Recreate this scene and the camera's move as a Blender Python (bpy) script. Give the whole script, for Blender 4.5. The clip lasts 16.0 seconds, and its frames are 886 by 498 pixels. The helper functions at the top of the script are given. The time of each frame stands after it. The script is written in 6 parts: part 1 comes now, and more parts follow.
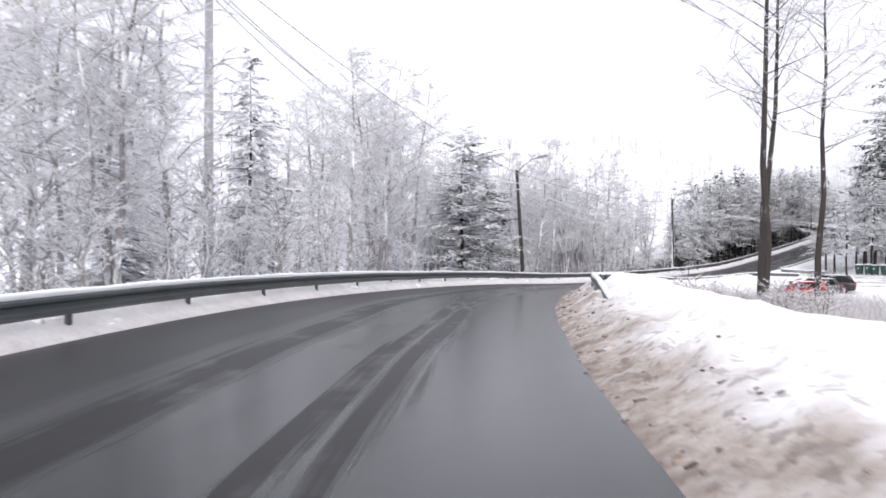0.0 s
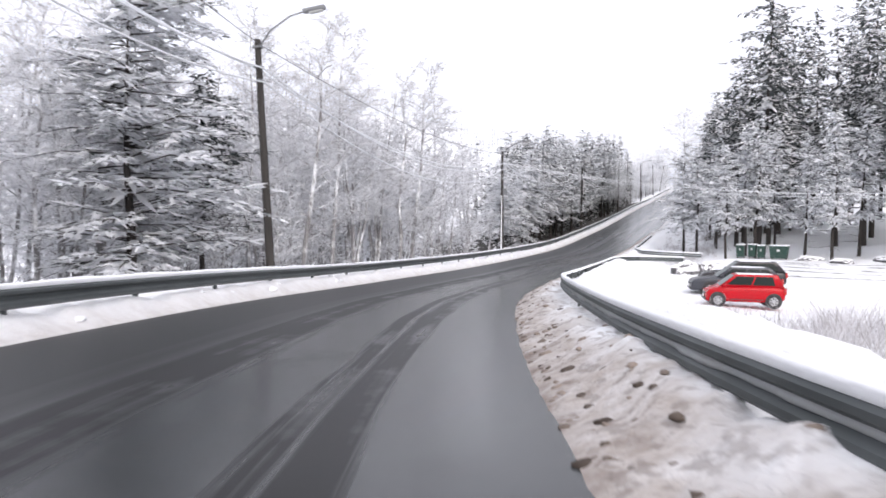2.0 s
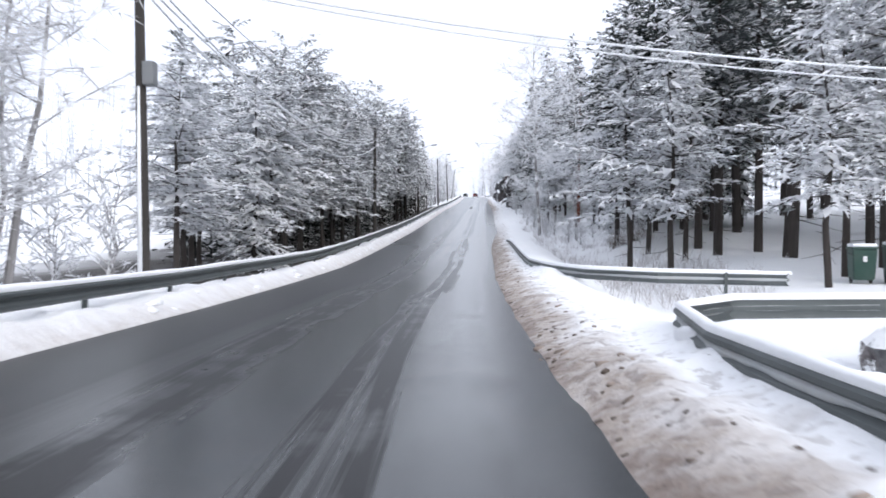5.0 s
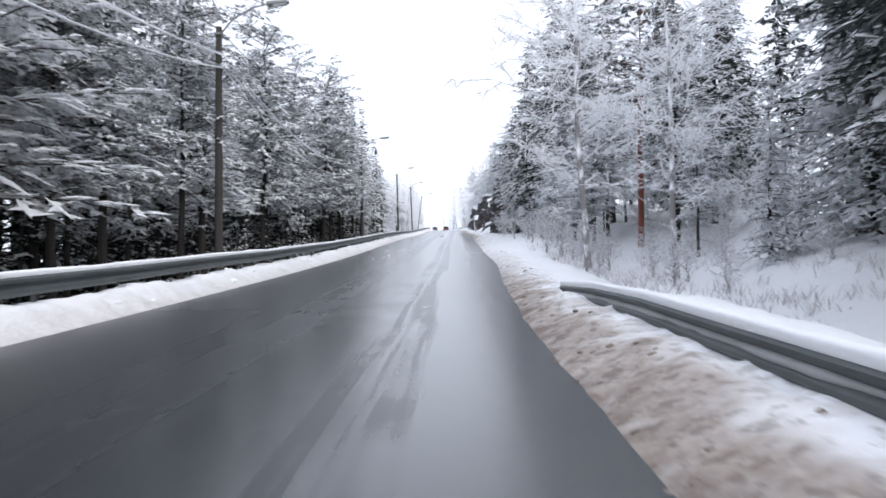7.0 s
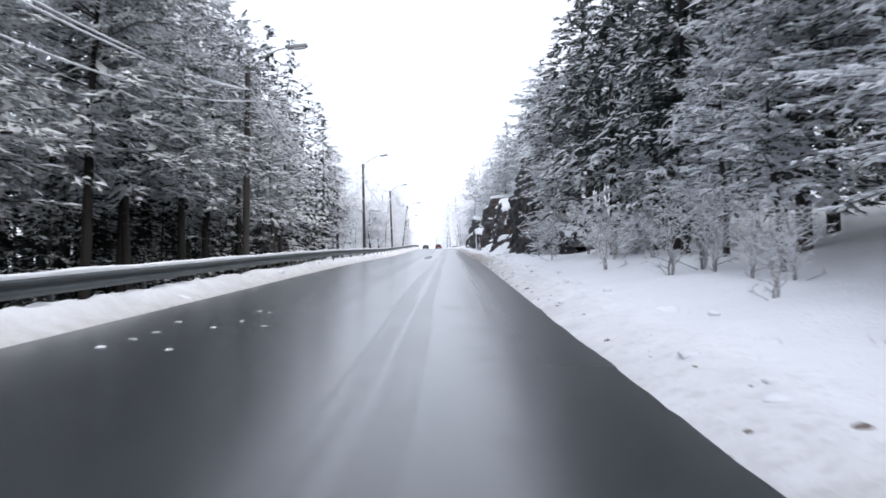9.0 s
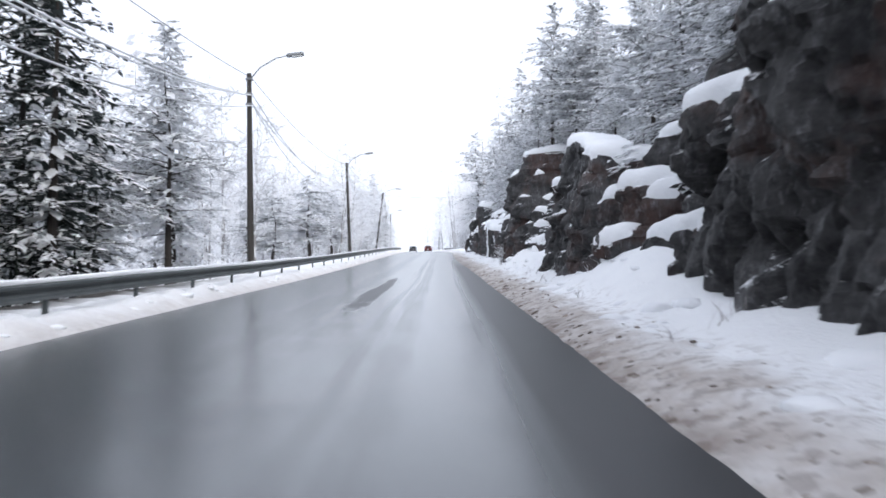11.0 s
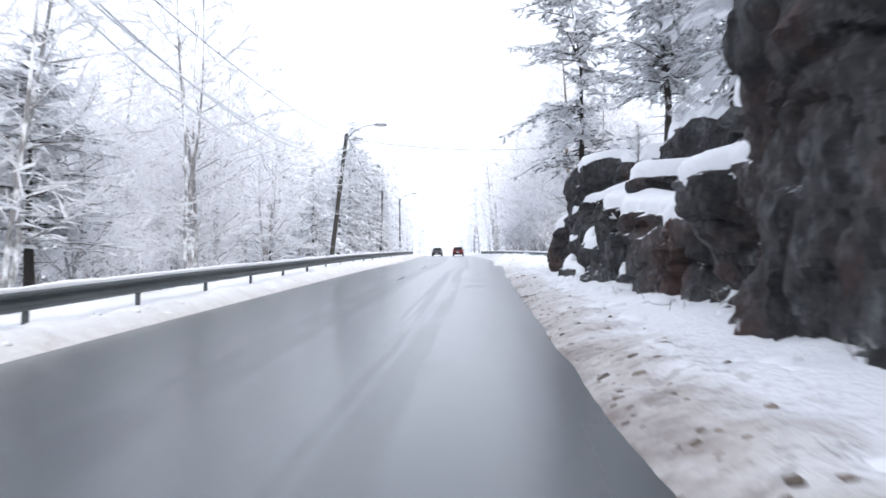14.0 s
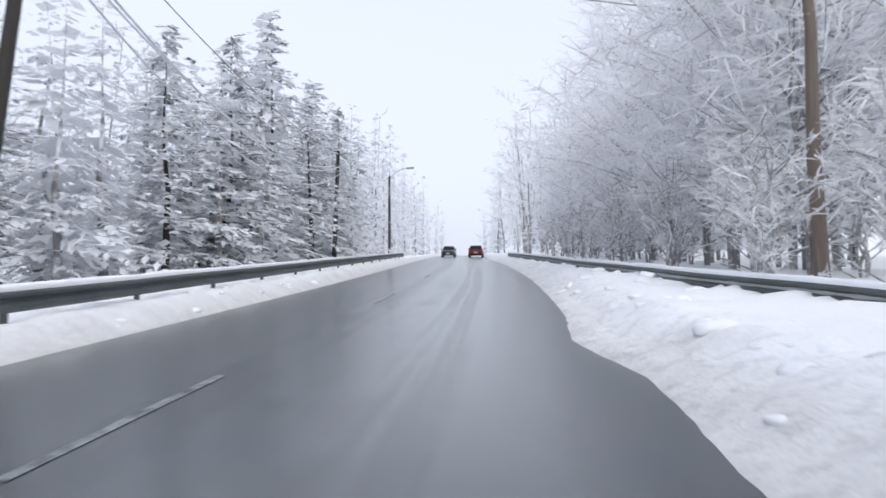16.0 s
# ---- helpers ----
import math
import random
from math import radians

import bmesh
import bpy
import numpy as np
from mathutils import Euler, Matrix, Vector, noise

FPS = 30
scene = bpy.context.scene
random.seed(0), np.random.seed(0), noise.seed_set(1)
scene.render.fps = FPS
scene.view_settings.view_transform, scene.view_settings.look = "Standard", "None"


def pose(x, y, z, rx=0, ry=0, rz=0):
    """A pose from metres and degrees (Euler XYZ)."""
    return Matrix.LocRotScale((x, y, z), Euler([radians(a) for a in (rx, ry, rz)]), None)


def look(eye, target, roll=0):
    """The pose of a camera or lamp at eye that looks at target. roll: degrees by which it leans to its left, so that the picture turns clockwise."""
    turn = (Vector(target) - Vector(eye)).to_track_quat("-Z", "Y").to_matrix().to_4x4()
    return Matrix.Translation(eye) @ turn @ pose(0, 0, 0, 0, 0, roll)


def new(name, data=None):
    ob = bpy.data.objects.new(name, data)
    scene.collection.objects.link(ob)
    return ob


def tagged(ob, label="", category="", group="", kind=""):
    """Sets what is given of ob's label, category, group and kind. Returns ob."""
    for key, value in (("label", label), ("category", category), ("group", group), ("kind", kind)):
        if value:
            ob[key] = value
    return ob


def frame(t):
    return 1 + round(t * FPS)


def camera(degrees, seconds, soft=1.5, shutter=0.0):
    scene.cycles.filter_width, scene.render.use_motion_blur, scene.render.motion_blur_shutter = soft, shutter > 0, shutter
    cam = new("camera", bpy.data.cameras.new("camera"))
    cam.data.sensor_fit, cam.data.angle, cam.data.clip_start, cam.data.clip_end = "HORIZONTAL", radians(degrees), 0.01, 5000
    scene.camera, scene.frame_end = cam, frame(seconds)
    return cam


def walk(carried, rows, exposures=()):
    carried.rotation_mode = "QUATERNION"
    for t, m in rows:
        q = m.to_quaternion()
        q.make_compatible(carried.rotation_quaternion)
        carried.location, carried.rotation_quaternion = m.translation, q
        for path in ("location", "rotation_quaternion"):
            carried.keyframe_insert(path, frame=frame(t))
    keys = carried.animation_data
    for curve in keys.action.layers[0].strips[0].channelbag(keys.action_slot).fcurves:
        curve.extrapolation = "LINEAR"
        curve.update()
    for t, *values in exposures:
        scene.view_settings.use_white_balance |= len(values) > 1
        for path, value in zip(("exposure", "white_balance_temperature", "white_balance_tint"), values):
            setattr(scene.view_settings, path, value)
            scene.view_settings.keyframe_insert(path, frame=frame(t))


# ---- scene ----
cam = camera(60.6, 16.0, soft=1.7, shutter=0.15)

# seconds, x, y, z, yaw, pitch, roll
PATH = [
    (0.0, 23.146, -89.529, 1.339, 36.52, -0.63, -0.30),
    (0.5, 19.006, -83.533, 1.120, 32.62, -0.87, -0.15),
    (1.0, 15.306, -77.067, 1.197, 28.31, -1.34, -0.93),
    (1.5, 12.151, -70.799, 0.956, 24.09, -1.95, -1.34),
    (2.0, 9.214, -63.846, 0.702, 20.00, -2.32, -1.03),
    (2.5, 6.965, -57.341, 0.407, 16.67, -2.68, 0.30),
    (3.0, 4.893, -50.189, 0.097, 13.43, -2.69, 0.86),
    (3.5, 3.327, -43.467, -0.173, 10.41, -2.83, 0.92),
    (4.0, 2.033, -36.139, -0.595, 7.04, -2.10, -0.36),
    (6.5, -0.200, 3.900, -0.930, 1.03, 1.19, 0.80),
    (7.0, -0.250, 12.900, -0.700, 0.97, 2.24, 0.60),
    (7.5, -0.300, 21.500, -0.270, 0.92, 2.90, 0.20),
    (8.0, -0.300, 30.300, 0.250, 0.77, 3.12, 0.50),
    (8.5, -0.300, 39.000, 0.800, 0.61, 3.64, 0.50),
    (11.0, -0.138, 87.397, 4.455, -0.07, 3.68, 0.45),
    (11.5, -0.085, 96.668, 5.014, -0.13, 3.87, 1.04),
    (12.0, 0.018, 106.261, 5.710, -0.09, 3.83, 1.33),
    (12.5, 0.207, 115.135, 6.343, 0.03, 3.87, 1.34),
    (13.0, 0.088, 124.877, 7.061, 0.18, 3.87, 0.82),
    (13.5, 0.100, 133.538, 7.742, 0.70, 3.83, 0.55),
    (14.0, 0.015, 142.958, 8.482, 2.71, 3.70, 0.55),
    (14.5, -0.116, 151.321, 9.099, 3.42, 3.42, 0.14),
    (15.0, -0.052, 160.175, 9.625, 4.23, 3.35, -0.40),
    (15.5, -0.050, 168.300, 10.320, 4.75, 3.28, 0.10),
    (16.0, -0.050, 176.600, 10.950, 4.55, 3.45, 0.30),
]
walk(cam, [(t, pose(x, y, z, 90 + pitch, roll, yaw)) for t, x, y, z, yaw, pitch, roll in PATH],
     exposures=[(0.0, 0.20, 6850, 14), (3.0, 0.29, 6750, 14), (4.2, 0.24, 6450, 12), (6.5, 0.28, 6400, 10), (7.5, 0.47, 6400, 10), (8.5, 0.36, 6350, 10), (11.0, 0.33, 6380, 10), (12.0, 0.42, 6380, 10),
                (13.5, 0.42, 6380, 10), (14.5, 0.32, 6380, 10), (15.0, 0.25, 6380, 10), (15.5, 0.11, 6380, 10), (16.0, -0.11, 6380, 10)])

# ---- light: overcast winter noon ----
SUN_EL, SUN_AZ = 34.0, 150.0
world = bpy.data.worlds.new("overcast")
scene.world = world
world.use_nodes = True
wn = world.node_tree
sky = wn.nodes.new("ShaderNodeTexSky")
sky.sky_type = "NISHITA"
sky.sun_disc = False
sky.sun_elevation, sky.sun_rotation = radians(SUN_EL), radians(SUN_AZ)
sky.dust_density, sky.air_density = 6.0, 1.0
soft_sky = wn.nodes.new("ShaderNodeHueSaturation")
soft_sky.inputs["Saturation"].default_value = 0.3
wn.links.new(sky.outputs[0], soft_sky.inputs["Color"])
above = wn.nodes["Background"]
wn.links.new(soft_sky.outputs[0], above.inputs[0])
above.inputs[1].default_value = 0.05
cloud = wn.nodes.new("ShaderNodeBackground")
cloud.inputs[0].default_value, cloud.inputs[1].default_value = (0.925, 0.985, 1.135, 1), 0.86
both = wn.nodes.new("ShaderNodeAddShader")
wn.links.new(above.outputs[0], both.inputs[0])
wn.links.new(cloud.outputs[0], both.inputs[1])
wn.links.new(both.outputs[0], wn.nodes["World Output"].inputs[0])
sun = new("sun", bpy.data.lights.new("sun", "SUN"))
sun.data.energy, sun.data.angle, sun.data.color = 0.5, radians(30), (1.0, 0.97, 0.93)
sun.matrix_world = look((0, 0, 0), (-math.sin(radians(SUN_AZ)) * math.cos(radians(SUN_EL)), -math.cos(radians(SUN_AZ)) * math.cos(radians(SUN_EL)), -math.sin(radians(SUN_EL))))


# ---- materials ----
class Mat:
    """A small wrapper to write node materials briefly."""

    def __init__(self, name, rough=0.8, spec=0.3, metal=0.0):
        self.m = bpy.data.materials.new(name)
        self.m.use_nodes = True
        self.t = self.m.node_tree
        self.b = self.t.nodes["Principled BSDF"]
        self.put("Roughness", rough)
        self.put("Specular IOR Level", spec)
        self.put("Metallic", metal)

    def put(self, socket, value):
        s = self.b.inputs[socket]
        if hasattr(value, "is_output"):
            self.t.links.new(value, s)
        else:
            s.default_value = (*value, 1) if isinstance(value, tuple) and len(value) == 3 else value
        return self

    def node(self, kind, out=0, **sets):
        n = self.t.nodes.new(kind)
        for key, value in sets.items():
            if key == "ins":
                for name, v in value.items():
                    if hasattr(v, "is_output"):
                        self.t.links.new(v, n.inputs[name])
                    else:
                        n.inputs[name].default_value = (*v, 1) if isinstance(v, tuple) and len(v) == 3 and n.inputs[name].type == "RGBA" else v
            elif key == "attribute_name":
                n.attribute_name = value
        return n.outputs[out]

    def place(self, what="Object", scale=(1, 1, 1)):
        co = self.node("ShaderNodeTexCoord", what)
        return self.node("ShaderNodeMapping", ins={"Vector": co, "Scale": scale})

    def noise(self, scale, co=None, detail=4, rough=0.55):
        ins = {"Scale": scale, "Detail": detail, "Roughness": rough}
        if co is not None:
            ins["Vector"] = co
        return self.node("ShaderNodeTexNoise", 0, ins=ins)

    def ramp(self, fac, lo, hi, a=(0, 0, 0), b=(1, 1, 1)):
        n = self.t.nodes.new("ShaderNodeValToRGB")
        n.color_ramp.elements[0].position, n.color_ramp.elements[1].position = lo, hi
        n.color_ramp.elements[0].color, n.color_ramp.elements[1].color = (*a, 1), (*b, 1)
        self.t.links.new(fac, n.inputs[0])
        return n.outputs[0]

    def mix(self, fac, a, b):
        n = self.t.nodes.new("ShaderNodeMix")
        n.data_type = "RGBA"
        for i, v in ((0, fac), (6, a), (7, b)):
            if hasattr(v, "is_output"):
                self.t.links.new(v, n.inputs[i])
            else:
                n.inputs[i].default_value = (*v, 1) if isinstance(v, tuple) else v
        return n.outputs[2]

    def math(self, op, a, b=0.0):
        n = self.t.nodes.new("ShaderNodeMath")
        n.operation = op
        for i, v in ((0, a), (1, b)):
            if hasattr(v, "is_output"):
                self.t.links.new(v, n.inputs[i])
            else:
                n.inputs[i].default_value = v
        return n.outputs[0]

    def bump(self, height, strength=0.4, distance=0.02):
        self.put("Normal", self.node("ShaderNodeBump", ins={"Height": height, "Strength": strength, "Distance": distance}))
        return self

    def glow_through(self, share, colour):
        """Lets light through thin snow-laden sprays and twigs."""
        thin, both = self.t.nodes.new("ShaderNodeBsdfTranslucent"), self.t.nodes.new("ShaderNodeMixShader")
        self.t.links.new(colour, thin.inputs[0])
        both.inputs[0].default_value = share
        self.t.links.new(self.b.outputs[0], both.inputs[1])
        self.t.links.new(thin.outputs[0], both.inputs[2])
        self.t.links.new(both.outputs[0], self.t.nodes["Material Output"].inputs[0])
        return self

    def up(self):
        n = self.t.nodes.new("ShaderNodeNewGeometry")
        s = self.t.nodes.new("ShaderNodeSeparateXYZ")
        self.t.links.new(n.outputs["Normal"], s.inputs[0])
        return s.outputs[2]


SNOW = (0.94, 0.95, 0.965)


def snow_material():
    m = Mat("snow", 0.7, 0.2)
    co = m.place("Object")
    big, fine = m.noise(0.35, co, 3), m.noise(9.0, co, 5)
    m.put("Base Color", m.mix(m.ramp(big, 0.35, 0.7), (0.88, 0.895, 0.925), SNOW))
    return m.bump(m.mix(0.5, big, fine), 0.5, 0.08).m


def ground_material():
    """Snow with a band of brown slush beside the road; the UV map holds metres across and along the road."""
    m = Mat("roadside_snow", 0.75, 0.2)
    uv = m.node("ShaderNodeTexCoord", "UV")
    sep = m.t.nodes.new("ShaderNodeSeparateXYZ")
    m.t.links.new(uv, sep.inputs[0])
    d = sep.outputs[0]
    co = m.place("Object")
    wob = m.math("MULTIPLY", m.math("SUBTRACT", m.noise(1.1, co, 5), 0.5), 1.9)
    dd = m.math("ADD", d, wob)
    right = m.math("MULTIPLY", m.ramp(m.math("MULTIPLY", dd, 0.1), 0.195, 0.265, (1, 1, 1), (0, 0, 0)), m.ramp(m.math("MULTIPLY", d, 0.1), 0.05, 0.10))
    left = m.math("MULTIPLY", m.ramp(m.math("MULTIPLY", m.math("ADD", d, m.math("MULTIPLY", wob, 0.3)), -0.1), 0.56, 0.635, (1, 1, 1), (0, 0, 0)), 0.62)
    left = m.math("MULTIPLY", left, m.ramp(d, 0.0, 0.01, (1, 1, 1), (0, 0, 0)))
    slush = m.node("ShaderNodeAttribute", "Fac", attribute_name="slush")
    litter = m.node("ShaderNodeAttribute", "Fac", attribute_name="litter")
    clump = m.ramp(m.noise(3.2, co, 6, 0.7), 0.35, 0.62)
    dirt = m.math("MULTIPLY", m.math("ADD", m.math("MULTIPLY", right, slush), left), m.math("ADD", m.math("MULTIPLY", clump, 0.35), 0.65))
    fine = m.noise(14.0, co, 5)
    white = m.mix(m.ramp(m.mix(0.5, m.noise(0.3, co, 3), m.noise(2.0, co, 5, 0.65)), 0.36, 0.60), (0.90, 0.912, 0.935), SNOW)
    rim = m.math("MULTIPLY", m.ramp(m.math("MULTIPLY", dd, 0.1), 0.135, 0.175, (1, 1, 1), (0, 0, 0)), m.math("MULTIPLY", slush, m.ramp(d, 0.5, 0.9)))
    dirt = m.math("MINIMUM", dirt, 1.0)
    speck = m.math("MULTIPLY", m.ramp(m.noise(5.5, co, 4, 0.6), 0.54, 0.60), m.math("MULTIPLY", slush, m.ramp(m.math("MULTIPLY", d, 0.1), 0.20, 0.31, (0.5, 0.5, 0.5), (0, 0, 0))))
    dirt = m.math("MAXIMUM", dirt, m.math("MULTIPLY", speck, m.ramp(d, 0.5, 0.9)))
    brown = m.mix(m.mix(0.5, fine, m.noise(4.0, co, 6, 0.7)), (0.19, 0.148, 0.120), (0.60, 0.535, 0.485))
    base = m.mix(dirt, white, brown)
    base = m.mix(m.math("MULTIPLY", speck, m.ramp(d, 0.5, 0.9)), base, (0.15, 0.115, 0.10))
    base = m.mix(m.math("MULTIPLY", rim, m.math("ADD", m.math("MULTIPLY", clump, 0.4), 0.55)), base, m.mix(fine, (0.10, 0.074, 0.062), (0.28, 0.22, 0.19)))
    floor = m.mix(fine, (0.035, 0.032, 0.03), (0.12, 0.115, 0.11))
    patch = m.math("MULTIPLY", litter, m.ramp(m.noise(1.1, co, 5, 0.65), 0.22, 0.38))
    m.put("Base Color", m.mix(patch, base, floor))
    return m.bump(m.mix(0.45, m.mix(0.6, m.noise(2.2, co, 4), m.noise(6.5, co, 5, 0.65)), fine), 0.75, 0.12).m


def asphalt_material():
    """Damp asphalt: dark wheel tracks and wet patches along the lanes; the UV map holds metres across and along."""
    m = Mat("wet_asphalt", 0.3, 0.65)
    uv = m.node("ShaderNodeTexCoord", "UV")
    sep = m.t.nodes.new("ShaderNodeSeparateXYZ")
    m.t.links.new(uv, sep.inputs[0])
    d, s = sep.outputs[0], sep.outputs[1]
    slow = m.noise(1.0, m.node("ShaderNodeMapping", ins={"Vector": uv, "Scale": (0.0, 0.045, 1)}), 3)
    wob = m.math("MULTIPLY", m.math("SUBTRACT", slow, 0.5), 1.6)
    thin = m.noise(1.0, m.node("ShaderNodeMapping", ins={"Vector": uv, "Scale": (3.2, 0.05, 1)}), 5, 0.6)
    broad = m.noise(1.0, m.node("ShaderNodeMapping", ins={"Vector": uv, "Scale": (0.7, 0.028, 1)}), 4, 0.55)
    blot = m.noise(0.5, uv, 5, 0.65)
    wob = m.math("MULTIPLY", wob, m.ramp(m.math("MULTIPLY", m.math("ADD", s, 110.0), 0.003), 0.30, 0.50, (1, 1, 1), (0.25, 0.25, 0.25)))
    dd = m.math("ADD", m.math("ADD", d, wob), m.math("MULTIPLY", m.math("SUBTRACT", thin, 0.5), 0.9))

    def band(at, half):
        off = m.math("ABSOLUTE", m.math("SUBTRACT", dd, at))
        return m.ramp(off, half * 0.55, half, (1, 1, 1), (0, 0, 0))

    tracks = m.math("MAXIMUM", m.math("MAXIMUM", band(-0.75, 0.22), band(-1.15, 0.15)), band(-2.7, 0.5))
    tracks = m.math("MULTIPLY", tracks, m.ramp(m.mix(0.5, thin, blot), 0.36, 0.50))
    bend = m.ramp(m.math("MULTIPLY", m.math("ADD", s, 110.0), 0.003), 0.28, 0.46, (1, 1, 1), (0.22, 0.22, 0.22))
    far = m.ramp(m.math("MULTIPLY", m.math("ADD", s, 110.0), 0.003), 0.83, 0.89, (0, 0, 0), (0.22, 0.22, 0.22))
    tracks = m.math("MULTIPLY", tracks, m.math("MAXIMUM", bend, far))
    pd = m.math("MULTIPLY", m.math("ADD", d, m.math("ADD", m.math("MULTIPLY", thin, 0.8), 1.55)), 2.4)
    ps = m.math("MULTIPLY", m.math("SUBTRACT", s, 109.5), 0.085)
    pool = m.ramp(m.math("ADD", m.math("ADD", m.math("MULTIPLY", pd, pd), m.math("MULTIPLY", ps, ps)), blot), 0.75, 1.25, (1, 1, 1), (0, 0, 0))
    tracks = m.math("MAXIMUM", tracks, pool)
    left = m.math("MULTIPLY", m.ramp(m.math("MULTIPLY", dd, -0.1), 0.26, 0.36), m.math("MULTIPLY", bend, 0.75))
    patch = m.ramp(m.mix(0.45, broad, blot), 0.53, 0.66, (0, 0, 0), (0.3, 0.3, 0.3))
    margin = m.math("MULTIPLY", m.ramp(m.math("ADD", d, m.math("MULTIPLY", thin, 0.5)), 0.55, 1.75), m.math("MULTIPLY", m.ramp(m.math("MULTIPLY", m.math("ADD", s, 110.0), 0.003), 0.48, 0.58, (0.2, 0.2, 0.2), (0.9, 0.9, 0.9)), m.ramp(m.math("MULTIPLY", m.math("ADD", s, 110.0), 0.003), 0.72, 0.80, (1, 1, 1), (0.1, 0.1, 0.1))))
    wet = m.math("MINIMUM", m.math("MAXIMUM", m.math("MAXIMUM", tracks, left), m.math("MAXIMUM", patch, margin)), 1.0)
    grain = m.noise(45.0, uv, 4, 0.7)
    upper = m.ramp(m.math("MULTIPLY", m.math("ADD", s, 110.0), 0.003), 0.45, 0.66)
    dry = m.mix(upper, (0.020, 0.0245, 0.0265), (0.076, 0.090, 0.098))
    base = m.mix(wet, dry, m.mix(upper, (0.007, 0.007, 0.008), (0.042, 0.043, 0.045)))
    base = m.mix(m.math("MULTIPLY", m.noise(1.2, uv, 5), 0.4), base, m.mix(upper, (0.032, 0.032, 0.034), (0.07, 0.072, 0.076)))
    base = m.mix(m.ramp(grain, 0.66, 0.78, (0, 0, 0), (0.3, 0.3, 0.3)), base, (0.15, 0.15, 0.155))
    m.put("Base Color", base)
    straight = m.ramp(m.math("MULTIPLY", m.math("ADD", s, 110.0), 0.003), 0.24, 0.36)
    m.put("Specular IOR Level", m.mix(m.math("MULTIPLY", wet, 0.75), m.mix(straight, (0.28, 0.28, 0.28), (0.72, 0.72, 0.72)), (0.12, 0.12, 0.12)))
    m.put("Roughness", m.mix(wet, (0.20, 0.20, 0.20), (0.42, 0.42, 0.42)))
    return m.bump(grain, 0.18, 0.004).m


def steel_material():
    m = Mat("galvanised_steel", 0.55, 0.5, 0.35)
    co = m.place("Object")
    m.put("Base Color", m.mix(m.noise(1.3, co, 6), (0.042, 0.052, 0.053), (0.13, 0.145, 0.147)))
    return m.bump(m.noise(30, co), 0.1, 0.003).m


def wood_material(name, a, b, snow=0.0):
    m = Mat(name, 0.85, 0.2)
    co = m.place("Object", (6, 6, 0.5))
    base = m.mix(m.noise(2.0, co, 6, 0.65), a, b)
    if snow:
        patch = m.ramp(m.noise(0.9, m.place("Object", (1, 1, 0.6)), 5, 0.7), 0.62 - snow * 0.25, 0.70 - snow * 0.22)
        base = m.mix(patch, base, SNOW)
    m.put("Base Color", base)
    return m.bump(m.noise(5.0, co, 5), 0.6, 0.02).m


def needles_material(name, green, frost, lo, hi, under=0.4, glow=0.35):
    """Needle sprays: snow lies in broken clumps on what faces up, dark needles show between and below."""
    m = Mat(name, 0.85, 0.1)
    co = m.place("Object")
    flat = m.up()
    # Undersides are whitened too, in place of light coming through the spray.
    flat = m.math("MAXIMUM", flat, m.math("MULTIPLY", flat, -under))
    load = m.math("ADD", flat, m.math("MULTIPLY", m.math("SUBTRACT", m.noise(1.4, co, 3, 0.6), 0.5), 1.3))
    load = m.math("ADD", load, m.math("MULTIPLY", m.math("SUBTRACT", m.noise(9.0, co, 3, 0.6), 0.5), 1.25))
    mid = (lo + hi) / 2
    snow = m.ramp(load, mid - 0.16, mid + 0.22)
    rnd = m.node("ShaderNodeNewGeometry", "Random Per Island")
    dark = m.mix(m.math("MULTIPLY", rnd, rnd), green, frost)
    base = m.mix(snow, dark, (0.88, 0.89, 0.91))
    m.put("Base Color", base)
    return m.glow_through(glow, base).m


def twig_material(name, a, b):
    m = Mat(name, 0.85, 0.1)
    rnd = m.node("ShaderNodeNewGeometry", "Random Per Island")
    load = m.ramp(m.math("ADD", m.math("ABSOLUTE", m.up()), m.math("MULTIPLY", rnd, 0.6)), 0.0, 0.8)
    base = m.mix(load, a, b)
    m.put("Base Color", base)
    return m.glow_through(0.5, base).m


